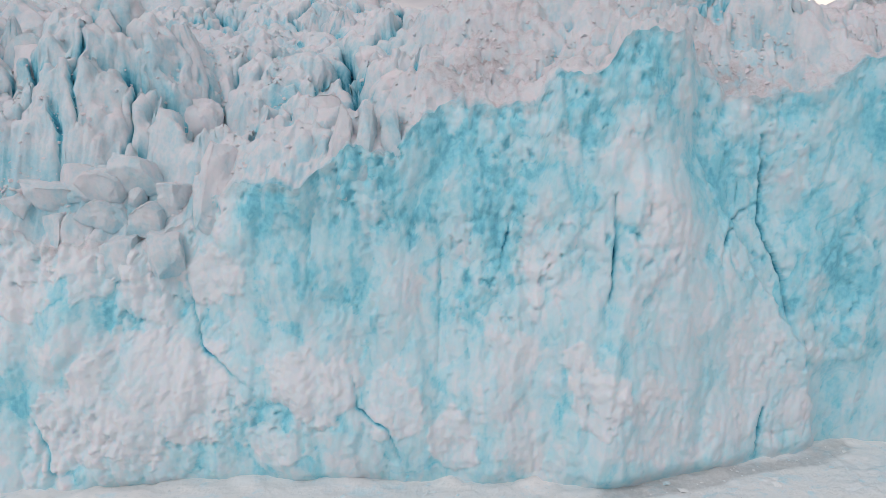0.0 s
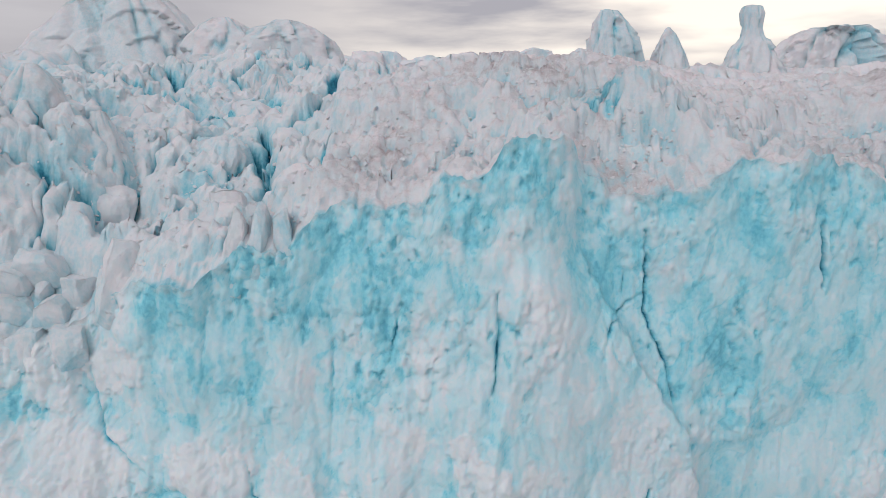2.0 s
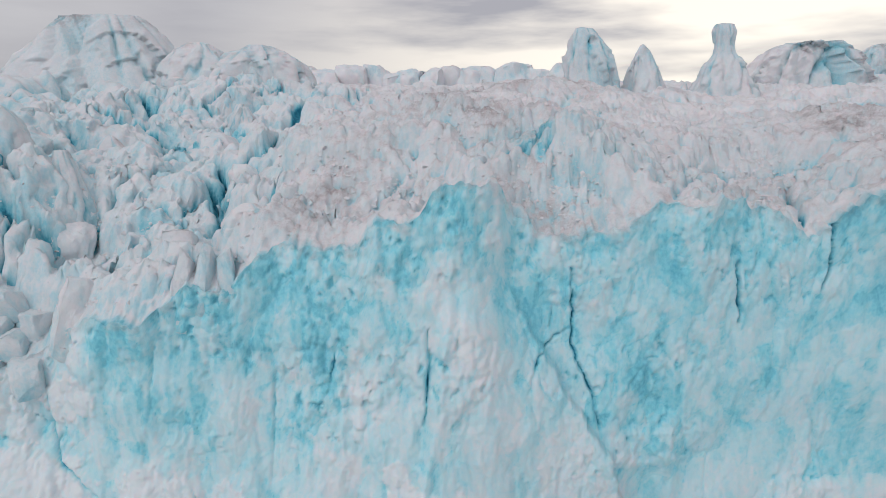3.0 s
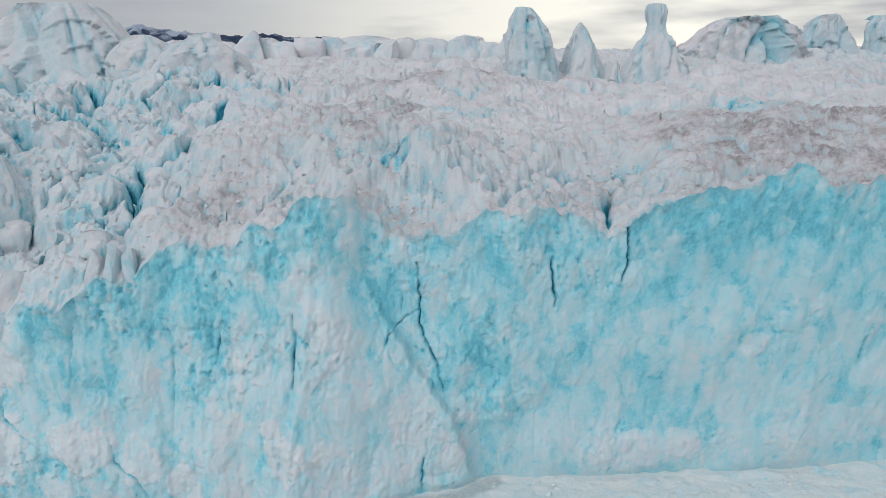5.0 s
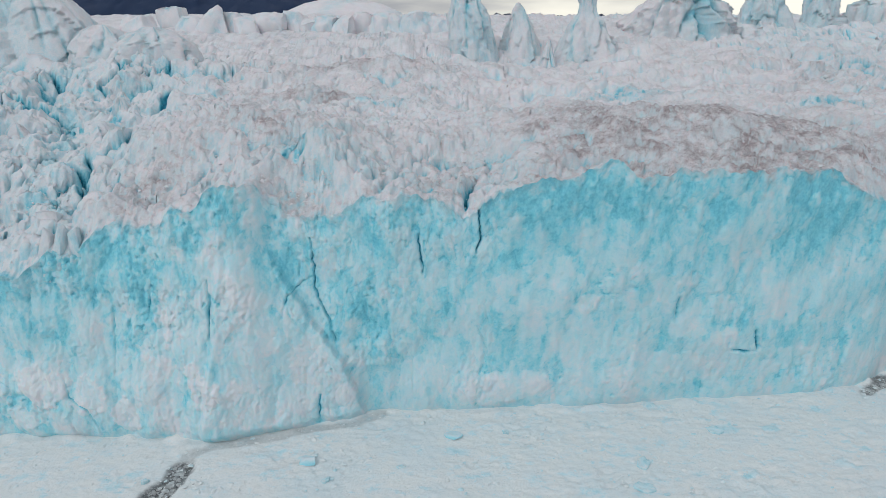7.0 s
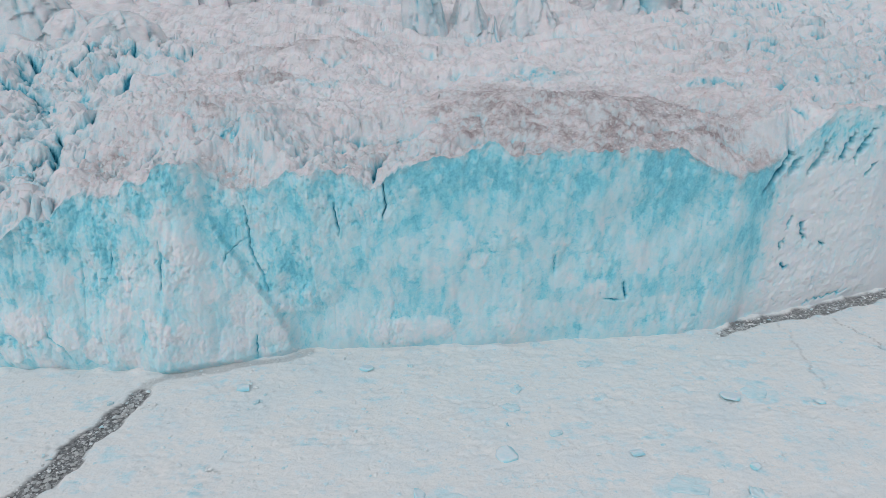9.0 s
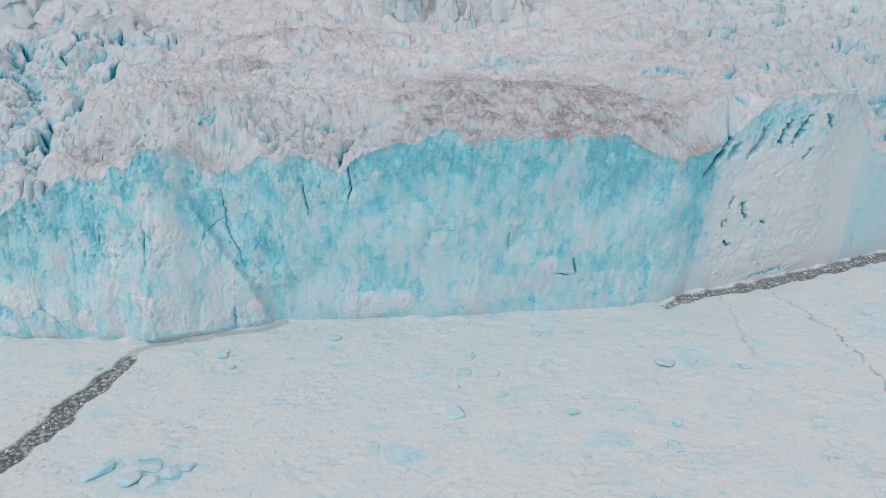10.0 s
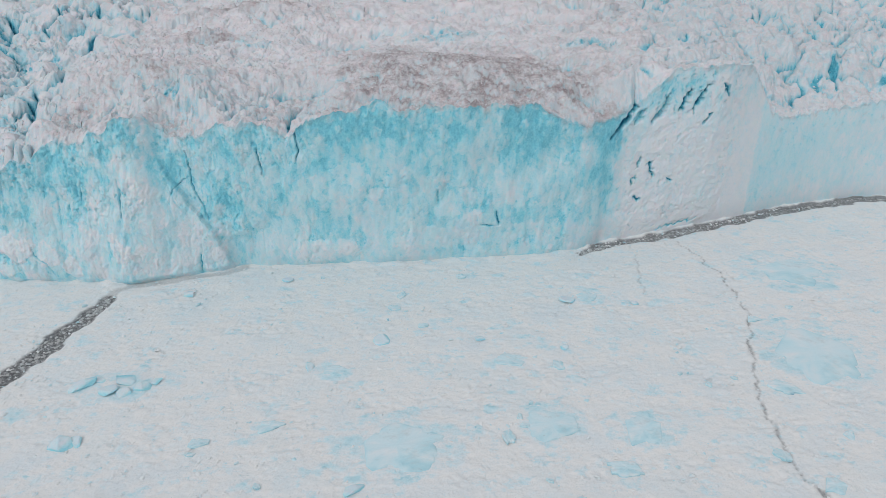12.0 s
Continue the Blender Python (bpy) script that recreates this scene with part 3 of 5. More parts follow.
WHITE_ICE = [  # frosted, snowy or freshly broken ice
    (-27.7, 9, 9, 7, 0.42), (-36, 6, 4, 5, 0.35), (12.6, 12, 1.6, 3, 0.4), (-16, 4, 4, 2.5, 0.35), (19, 9, 1.2, 3, 0.35), (36, 6, 2.5, 4, 0.16), (14.6, 8.8, 2.8, 4, 0.5), (0.7, 4.5, 2.6, 4, 0.5), (20.8, 27, 2.6, 6, 0.12), (31, 11, 4, 8, 0.24),
    (25, 6, 9, 5, 0.10), (-12.2, 9.7, 5.4, 4, 0.45), (-5, 8, 3.4, 4, 0.4), (95, 7, 14, 4, 0.16), (70, 5, 4, 3, 0.25), (64, 24, 2.4, 3, 0.2), (78, 21, 2.4, 2.4, 0.2), (86, 27, 2, 2.4, 0.16), (-22, 20, 4, 3, 0.4), (-42, 21, 6, 6, 0.4), (-33, 22, 4, 5, 0.4), (62, 4, 8, 4, 0.2), (8, 21, 2, 4, 0.25),
]
BULGES = [(-12, 5, 5.5, 7, 1.5), (-4, 5, 3.5, 7, 1.3), (4, 5, 3.5, 7, 1.4), (14.5, 6, 4, 8, 1.2), (-27, 7, 8, 8, 1.6), (-35, 16, 4, 5, 1.2), (62, 2, 9, 5, 0.8), (-20, 26, 3, 4, 1.2), (-14.5, 29, 2.6, 4, 1.6)]


def cliff(xs, rows):
    """The cliff's sheet of points and its ice, from the water (row 0) to the crest."""
    X, V = np.meshgrid(xs, np.linspace(0, 1, rows))
    chips = shards(X / 2.3, X * 0 + 0.37, 73, 0.9, 1.2, 0.5)[0]
    crest = soften(X, CREST_X, CREST_Z, 0.7) + 0.8 * fbm(X / 2.2, X * 0 + 3.3, 0, 4, 71) + 0.5 * np.abs(gnoise(X / 1.1, 7.7, 0, 72)) + 0.9 * chips - 0.35
    Z = -0.6 + (crest + 0.6) * V
    Y = soften(X, FOOT_X, FOOT_Y) * (1 - V) + soften(X, TOP_X, TOP_Y) * V
    # shape: swells, upright flutes, flat scars where plates have broken away, crumbs
    rag_x, rag_z = fbm(X / 1.5, Z / 1.8, 0, 4, 81), fbm(X / 1.5, Z / 1.8, 4.0, 4, 80)
    wx = X + 0.9 * gnoise(X / 4, Z / 6, 0, 81) + 0.55 * rag_x
    wz = Z + 0.9 * gnoise(X / 5, Z / 5, 0, 80) + 0.7 * rag_z
    out = 1.5 * fbm(X / 15, Z / 18, 0, 2, 82) + 0.40 * fbm(wx / 3.2, Z / 15, 0, 3, 83) + 0.10 * fbm(wx / 1.1, Z / 7, 0, 3, 84, True)
    rough = smooth(-0.1, 0.45, gnoise(X / 11, Z / 9, 0, 87) + 0.7 * smooth(0.74, 0.95, V))
    shard, over, rnd = shards(wx / 4.4, wz / 8.0, 85, 0.7, 1.3, 0.55, 1.6)
    shard2, over2, srnd = shards(wx / 1.9 + 3.0, wz / 3.6, 86, 0.8, 1.3, 0.55, 1.6)
    shard3, over3, trnd = shards(X / 0.75 + 0.3 * rag_x, Z / 1.2 + 0.3 * rag_z, 79, 0.8, 1.3, 0.55, 1.6)
    pits = smooth(0.26, 0.36, fbm(X / 1.3 + 3.0, Z / 1.7, 0, 4, 76)) * (0.35 + 0.65 * rough)
    plain = 1 - 0.45 * smooth(38, 60, X)
    out = out + plain * (0.75 * shard + (0.22 + 0.42 * rough) * shard2 + (0.09 + 0.24 * rough) * shard3 - 0.3 * pits) + 0.06 * fbm(X / 0.6, Z / 0.7, 0, 3, 88)
    for cx, cz, rx, rz, a in BULGES:
        q = ((X + 0.9 * rag_x - cx) / rx) ** 2 + ((Z + 0.9 * rag_z - cz) / rz) ** 2
        out = out + 0.8 * a * np.exp(-np.clip(q, 0, 30) ** 2.0)
    white = np.zeros(X.shape)
    jag = 0.55 * fbm(X / 1.6, Z / 1.9, 5.0, 5, 106) + 0.35 * fbm(X / 4, Z / 5, 6.0, 3, 107)
    for cx, cz, rx, rz, s in WHITE_ICE:
        white = np.maximum(white, min(1.0, s * 2.1) * smooth(0.47, 0.54, np.exp(-((X - cx) / rx) ** 2 - ((Z - cz) / rz) ** 2) + jag * 0.75))
    out = out + white * (0.18 + 0.06 * shard2 + 0.12 * shard3 + 0.10 * fbm(X / 0.9, Z / 0.9, 8.0, 4, 108))
    # the leaning slab, its edge broken
    edge = np.interp(Z, (0, 12, 26, 36), (39.5, 35.8, 27.2, 22.5)) + 0.9 * fbm(Z / 2.5, X * 0 + 1.5, 0, 4, 90) + 0.5 * rag_x
    left_edge = np.interp(Z, (0, 20, 36), (13, 16.2, 18)) + 0.5 * fbm(Z / 3, X * 0 + 4.5, 0, 3, 91)
    slab = smooth(0.22, -0.12, X - edge) * smooth(-0.6, 0.9, X - left_edge) * smooth(33, 27, Z)
    out = out + 1.7 * slab
    # a deep corner where the clean face ends, and the pale set-back face beyond it
    calm = smooth(139, 147, X)
    out = out * (1 - 0.78 * calm) + calm * smooth(186, 178, X) * (-0.35 * pits + 0.6 * fbm(wx / 3.5, wz / 3.5, 1.0, 4, 77))
    groove = np.zeros(X.shape)
    wob = 0.42 + 0.9 * calm
    wob_x = X + wob * fbm(X / 1.6, Z / 1.6, 0, 3, 92)
    wob_z = Z + wob * fbm(X / 1.6, Z / 1.6, 4.0, 3, 93)
    fine = 0.17 + 0.10 * smooth(60, 72, X)
    for line, half, depth in CRACKS:
        lx, lz = [p[0] for p in line], [p[1] for p in line]
        sel = (X > min(lx) - 4) & (X < max(lx) + 4) & (Z > min(lz) - 4) & (Z < max(lz) + 4)
        d, along = to_line(wob_x[sel], wob_z[sel], line)
        swell = 0.45 + 0.75 * np.sin(np.pi * np.clip(along, 0.06, 0.94)) + 0.45 * gnoise(X[sel] / 1.1 + 9.0, Z[sel] / 1.6, 0, 78)
        w = (0.42 if half < 0.45 else 0.6) * half * np.clip(swell, 0.1, 2)
        show = np.clip(1.9 * w / fine[sel], 0, 1)
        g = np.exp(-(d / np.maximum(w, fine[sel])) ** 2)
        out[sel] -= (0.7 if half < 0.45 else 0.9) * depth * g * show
        # crack tone: blue ice inside, with the crack's shade put into the colour
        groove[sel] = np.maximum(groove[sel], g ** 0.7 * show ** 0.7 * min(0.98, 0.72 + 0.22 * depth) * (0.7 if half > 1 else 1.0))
    out = out * (0.35 + 0.65 * smooth(0, 0.06, V))
    Y = Y - out
    # ice: frosted to clear blue, a tone to each scar, streaked by meltwater
    vary = (0.75 + 0.16 * smooth(48, 22, X)) * (1 - 0.5 * smooth(180, 186, X))
    ux, uz = X + 1.5 * fbm(X / 3, Z / 4, 2.0, 4, 102), Z + 1.8 * fbm(X / 3, Z / 4, 3.0, 4, 103)
    broad = fbm(ux / 5.0, uz / 8.0, 0, 4, 94)
    blot = fbm(ux / 2.2, uz / 3.6, 0, 4, 104)
    strip = fbm(wx / 0.55, Z / 6, 0, 3, 96)
    blue = 0.325 + 0.13 * smooth(12, 45, X) * smooth(145, 130, X) + vary * (0.22 * broad + 0.13 * smooth(0.0, 0.22, blot) + 0.10 * fbm(X / 9, Z / 9, 0, 3, 95) + (0.12 - 0.06 * smooth(40, 55, X)) * strip + 0.12 * (rnd - 0.5) + 0.17 * (srnd - 0.5) + 0.12 * (trnd - 0.5) * (0.4 + 0.6 * rough))
    blue = blue + 0.08 * smooth(0.6, 0.95, V) * smooth(140, 125, X) * smooth(-22, -12, X)
    bx, bz = X + 2.4 * fbm(X / 4, Z / 5, 0, 5, 97), Z + 2.4 * fbm(X / 4, Z / 5, 9.0, 5, 98)
    for cx, cz, rx, rz, s in BLUE_ICE:
        blue = blue + 0.48 * s * np.exp(-(((bx - cx) / rx) ** 2 + ((bz - cz) / rz) ** 2) ** 1.6)
    blue = blue * (1 - 0.14 * slab * smooth(36, 26, Z))
    blue = blue * (1 - white * (0.60 + 0.3 * fbm(X / 2.0, Z / 2.0, 8.0, 4, 108)))
    pale = smooth(142, 148, X + 0.12 * (Z - 20) + 5.0 * rag_x) * smooth(191.6, 190.6, X + 0.8 * rag_x)
    blue = blue * (1 - (0.42 + 0.3 * rag_z) * pale * smooth(46, 32, Z + 5 * rag_z)) * (1 - 0.12 * pale)
    blue = blue + 0.10 * smooth(0.04, 0.0, over) + 0.12 * smooth(0.05, 0.0, over2) * rough
    blue = blue - 0.06 * smooth(14, 2, Z) * smooth(28, 45, X)
    blue = blue + 0.16 * pits + 0.05 * smooth(-26, -18, X) * smooth(12, 4, X)
    frost = smooth(0.20, 0.25, fbm(ux / 3.0, uz / 3.8, 0, 5, 99))
    blue = blue - 0.11 * vary * frost - vary * (0.10 * shard + 0.20 * rough * (shard2 + 0.05) + 0.10 * rough * (shard3 + 0.05))
    blue = np.clip(blue, 0.12 + 0.11 * smooth(10, 45, X) * (1 - white) * smooth(143, 139, X), 0.70)
    # cracks override the ice tone with their painted dark
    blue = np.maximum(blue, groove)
    lip = smooth(0.965, 1.0, V + 0.06 * fbm(X / 2.5, Z / 2.5, 0, 4, 100))
    blue = blue * (1 - 0.6 * smooth(0.1, 0.35, fbm(X / 3, Z / 3, 7.0, 4, 105)) * lip)
    dirt = 0.35 * lip + 0.25 * smooth(0.2, 0.5, fbm(X / 4, Z / 4, 2.0, 4, 101)) * smooth(0.6, 0.9, V)
    return X, Y, Z, blue, dirt


def graded(lo, hi, step, reach, grow=1.12):
    """Even steps between lo and hi, then wider and wider ones out to reach on both sides."""
    core = list(np.arange(lo, hi + step / 2, step))
    right, left, s = [], [], step
    while (right[-1] if right else hi) < reach[1]:
        s *= grow
        right.append((right[-1] if right else hi) + s)
    s = step
    while (left[-1] if left else lo) > reach[0]:
        s *= grow
        left.append((left[-1] if left else lo) - s)
    return np.array(left[::-1] + core + right)


FRONT = {}
BARE_ICE = [(100, 127, 16, 4.5), (29.5, 79.5, 5.0, 2.2), (67, 126, 9, 4), (140, 118, 10, 4), (40, 118, 8, 3), (-20, 108, 6, 6), (-38, 92, 7, 5)]     # snow blown off: x, y, radii


def surface_z(x, y):
    """Height of the glacier's surface behind the crest."""
    d = np.maximum(y - np.interp(x, FRONT["x"], FRONT["edge"]), 0)
    k = smooth(0.0, 5.0 + 11 * smooth(178, 192, x) + 3 * np.exp(-((x - 30) / 6) ** 2), d)
    return np.interp(x, FRONT["x"], FRONT["z"]) * (1 - k) + glacier_height(x, y)[0] * k


def build_front():
    xs = np.unique(np.concatenate([graded(-48, 62, 0.16, (-4500, 70), 1.05), graded(70.3, 246, 0.27, (70.2, 4500), 1.06)]))
    X, Y, Z, blue, dirt = cliff(xs, 240)
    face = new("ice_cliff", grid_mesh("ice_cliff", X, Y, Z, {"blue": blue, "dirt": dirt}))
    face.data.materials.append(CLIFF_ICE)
    tagged(face, "tall calving front of turquoise and frosted white ice", "ice cliff", kind="structure")
    # the glacier behind the crest, one sheet out to the horizon
    back = np.concatenate([[0, 0.12], np.arange(0.35, 60, 0.28), 60 + np.cumsum(0.28 * 1.018 ** np.arange(1, 360))])
    back = np.concatenate([back[back < 420], 420 + np.cumsum(14 * 1.12 ** np.arange(0, 32))])
    TX, D = np.meshgrid(xs, back)
    mean_y = soften(xs, TOP_X, TOP_Y, 4.0)
    TY = mean_y[None, :] + (Y[-1] - mean_y)[None, :] * np.exp(-D / 4.0) + D
    FRONT.update(x=xs, y=mean_y, edge=Y[-1], z=Z[-1])
    H, cleft, flank = glacier_height(TX, TY)
    k = smooth(0.0, 5.0 + 11 * smooth(178, 192, TX) + 3 * np.exp(-((TX - 30) / 6) ** 2), D)
    TZ = Z[-1][None, :] * (1 - k) + H * k + 0.9 * smooth(0, 1.2, D) * (1 - k) * fbm(TX / 1.6, TY / 1.6, 0, 4, 111)
    # rubble heaped along the crest
    heap = smooth(0.2, 1.4, D) * (1 - k) * (1 - 0.5 * hump(TX, TY, 100, 80, 34, 17)) * (0.5 + 0.5 * smooth(-0.3, 0.2, fbm(TX / 7, TY / 5, 0, 3, 122)))
    TZ += heap * (1.5 * (mounds(TX / 1.9 + 0.2 * fbm(TX, TY, 0, 3, 123), TY / 1.6, 124, 0.8)[0] - 0.15) + 0.55 * (mounds(TX / 0.75, TY / 0.65, 125, 0.8)[0] - 0.15))
    # the walls bulge and flake sideways too
    amp = smooth(1.0, 6.0, D) * np.clip(ruggedness(TX, TY) + 0.1, 0, 1) * smooth(330, 200, D)
    SX, SY = TX.copy(), TY.copy()
    SX += amp * 0.8 * fbm(TX / 5, TY / 5, TZ / 4, 2, 115)
    SY += amp * 0.8 * fbm(TX / 5, TY / 5, TZ / 4, 2, 116)
    TX, TY = SX, SY
    # steep walls are spalled and pitted
    n = sheet_normals(TX, TY, TZ)
    wall = smooth(0.95, 0.6, np.abs(n[..., 2]))
    push = smooth(0.6, 3.0, D) * smooth(300, 160, D) * (0.25 + 0.75 * wall) * (0.75 * fbm(TX / 2.3, TY / 2.3, TZ / 2.0, 4, 120) + 0.35 * (0.5 - cells3(TX / 1.5, TY / 1.5, TZ / 1.3, 121)[0]))
    TX, TY, TZ = TX + push * n[..., 0], TY + push * n[..., 1], TZ + push * n[..., 2]
    n = sheet_normals(TX, TY, TZ)
    wob = fbm(TX / 2.5, TY / 2.5, TZ / 2.5, 4, 112)
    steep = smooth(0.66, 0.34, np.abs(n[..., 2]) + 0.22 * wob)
    # pockets and hollows: blue ice, plus shade painted where the surface sinks
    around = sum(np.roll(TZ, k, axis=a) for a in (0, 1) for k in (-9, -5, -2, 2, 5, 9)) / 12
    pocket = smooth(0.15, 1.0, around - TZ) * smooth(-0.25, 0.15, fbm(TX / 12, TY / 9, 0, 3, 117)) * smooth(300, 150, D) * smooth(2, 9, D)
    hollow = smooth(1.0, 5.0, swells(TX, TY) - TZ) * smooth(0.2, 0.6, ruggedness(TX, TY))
    # rugged ground is tinted bluer to stand for shade among the seracs
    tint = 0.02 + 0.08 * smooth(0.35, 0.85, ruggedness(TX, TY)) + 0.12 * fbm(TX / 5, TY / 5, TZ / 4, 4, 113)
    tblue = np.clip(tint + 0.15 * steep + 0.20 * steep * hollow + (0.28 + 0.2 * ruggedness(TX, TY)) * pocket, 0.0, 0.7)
    bare = np.zeros(TX.shape)
    for cx, cy, rx, ry in BARE_ICE:
        bare = np.maximum(bare, hump(TX, TY, cx, cy, rx, ry))
    tblue = tblue + 0.5 * smooth(0.25, 0.8, bare * (1 + 0.9 * fbm(TX / 3.5, TY / 3.5, 0, 5, 118)) + 0.25 * fbm(TX / 1.2, TY / 2.0, 0, 3, 119)) * (0.45 + 0.55 * steep)
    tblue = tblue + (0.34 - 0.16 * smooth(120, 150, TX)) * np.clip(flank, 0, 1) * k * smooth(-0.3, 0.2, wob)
    # clefts go deep dark blue: ice colour with their shade painted in
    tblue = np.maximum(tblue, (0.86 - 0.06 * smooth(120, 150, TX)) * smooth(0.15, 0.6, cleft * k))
    kc = smooth(0.1, 1.3, D + 0.5 * wob)
    tblue = tblue * kc + blue[-1][None, :] * (1 - kc)
    grime = 0.20 + 0.7 * fbm(TX / 9, TY / 4, 0, 6, 114)
    for cx, cy, rx, ry, s in ((98, 86, 27, 15, 1.3), (118, 92, 16, 14, 0.8), (85, 100, 14, 12, 0.4), (3, 76, 6, 5, 0.6), (20, 86, 14, 6, 0.45), (22, 126, 18, 5, 0.6), (34, 150, 22, 7, 0.6), (-32, 68, 5, 4, 0.5), (30, 73, 6, 5, 0.45), (136, 86, 6, 4, 0.5), (55, 76, 9, 6, 0.3), (215, 148, 50, 40, 0.9)):
        grime = grime + s * hump(TX, TY, cx, cy, rx, ry)
    grime = np.clip(grime, 0, 1) * (1 - 0.75 * smooth(0.45, 0.9, ruggedness(TX, TY))) * (1 - 0.7 * steep) * (1 - 0.8 * pocket) * (1 - smooth(0.1, 0.5, cleft))
    FRONT.update(sheet=(TX, TY, TZ, around - TZ, D))
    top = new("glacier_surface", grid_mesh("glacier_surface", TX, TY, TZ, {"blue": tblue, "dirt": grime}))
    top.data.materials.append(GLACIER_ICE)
    tagged(top, "crevassed glacier surface of dusty white ice with blue clefts", "glacier", kind="structure")


build_front()

# ================= the fjord =================
LEAD_WEST = [(-30, -95), (-14, -40), (-6, -8), (4, 22), (7, 30), (7.6, 35.4), (9.6, 42.5), (11.6, 48.5), (12.6, 54.5)]
LEAD_EAST = [(134, 79.5), (141, 84.5), (158, 90), (174, 97), (197, 107), (233, 119.5), (262, 122)]
LEAD_FOOT = [(12.4, 54), (13.2, 59.5), (17, 61.8), (24, 64), (37, 68.5), (42, 71.5)]
SEAM = [(163.6, 87.2), (168.8, 67.7), (167.6, 45.8), (161.2, 27.1), (158.3, 17.2), (156.2, 5.9), (154.8, -5.3), (157, -14), (160, -30)]
SEAM_B = [(150, 85), (147.5, 66), (146, 55)]
PALE_FLOES = [(176, 30.4, 13, 14), (85.8, 0.8, 13, 10), (115.2, 6.6, 7, 6.5), (131.7, 4.8, 8, 5.5), (188, 68, 15, 13), (28, 18.5, 8, 5.5), (131, 55, 5, 4.5), (72, 24, 5, 3), (108, 27, 5, 3.2)]


def build_fjord():
    xs = graded(-40, 240, 0.48, (-4500, 4500), 1.10)
    ys = graded(-22, 124, 0.42, (-4500, 160), 1.10)
    X, Y = np.meshgrid(xs, ys)
    wx, wy = X + 0.9 * fbm(X / 3, Y / 3, 0, 3, 201), Y + 0.9 * fbm(X / 3, Y / 3, 5, 3, 202)
    near = smooth(420, 200, np.hypot(X - 90, Y - 40))
    f1, gap, rnd, tilt = cells2(wx / 3.2, wy / 2.4, 203)
    g1, ggap, grnd, gtilt = cells2(wx / 1.25 + 0.4 * tilt, wy / 0.95, 204)
    patchy = smooth(-0.2, 0.4, fbm(X / 12, Y / 9, 0, 4, 213))
    Z = near * ((0.06 + 0.18 * patchy) * (rnd - 0.4) + 0.15 * patchy * tilt + (0.06 + 0.18 * patchy) * (grnd - 0.5) + (0.06 + 0.16 * patchy) * gtilt - 0.14 * patchy * np.exp(-(gap / 0.08) ** 2) + 0.14 * fbm(X / 1.4, Y / 1.0, 0, 4, 205) * patchy + 0.3 * fbm(X / 14, Y / 14, 0, 3, 206))
    lead = np.zeros(X.shape)
    rag = 0.9 * fbm(X / 3, Y / 3, 0, 4, 207)
    for line, w0, w1, s in ((LEAD_WEST, 3.5, 2.0, 1.0), (LEAD_EAST, 1.4, 2.8, 0.9), (LEAD_FOOT, 1.2, 1.02, 0.34), (SEAM, 0.10, 0.34, 0.75), (SEAM_B, 0.05, 0.12, 0.4)):
        d, along = to_line(X + (rag if w0 > 1 else 1.3 * rag + 1.2 * gnoise(X / 9, Y / 5, 0, 217)), Y, line)
        w = w0 + (w1 - w0) * along
        if w0 > 1:
            w = w * (0.75 + 0.55 * smooth(-0.4, 0.45, gnoise(X / 6, Y / 6, 0, 216)))
        if w0 < 0.6:
            w = w * (0.35 + 1.3 * smooth(-0.2, 0.5, gnoise(Y / 5, 3.1, 0, 208)))
        lead = np.maximum(lead, s * (smooth(w + 0.45, w - 0.35, d) if w0 > 1 else smooth(w + 0.32, w - 0.2, d)))
    Z = Z * (1 - 0.7 * lead) - 0.38 * lead
    blue = 0.06 + 0.34 * fbm(X / 5, Y / 3.4, 0, 6, 209) + 0.2 * smooth(0.15, 0.4, fbm(X / 11, Y / 7, 0, 5, 214)) + 0.22 * smooth(0.93, 0.95, rnd) * patchy
    px, py = X + 2.0 * fbm(X / 5, Y / 5, 0, 5, 210), Y + 2.0 * fbm(X / 5, Y / 5, 6, 5, 211)
    for cx, cy, rx, ry in PALE_FLOES:
        q = ((px - cx) / rx) ** 2 + ((py - cy) / ry) ** 2
        inside = smooth(1.15, 0.85, q) * smooth(-0.45, 0.0, fbm(X / 5, Y / 4, 0, 4, 215))
        blue = blue + 0.20 * inside
        Z = Z * (1 - 0.5 * inside) + 0.12 * inside
    # snow and ice fallen along the cliff's foot
    foot = soften(X, FOOT_X, FOOT_Y) - Y
    Z = Z + 0.5 * near * smooth(4, 0.5, foot) * smooth(-0.1, 0.4, fbm(X / 5, Y / 3, 0, 3, 212))
    ob = new("sea_ice", grid_mesh("sea_ice", X, Y, Z, {"blue": np.clip(blue, 0, 0.8), "lead": lead}))
    ob.data.materials.append(BRASH)
    tagged(ob, "fjord packed with white brash ice and split by grey leads", "sea ice", kind="structure")


build_fjord()


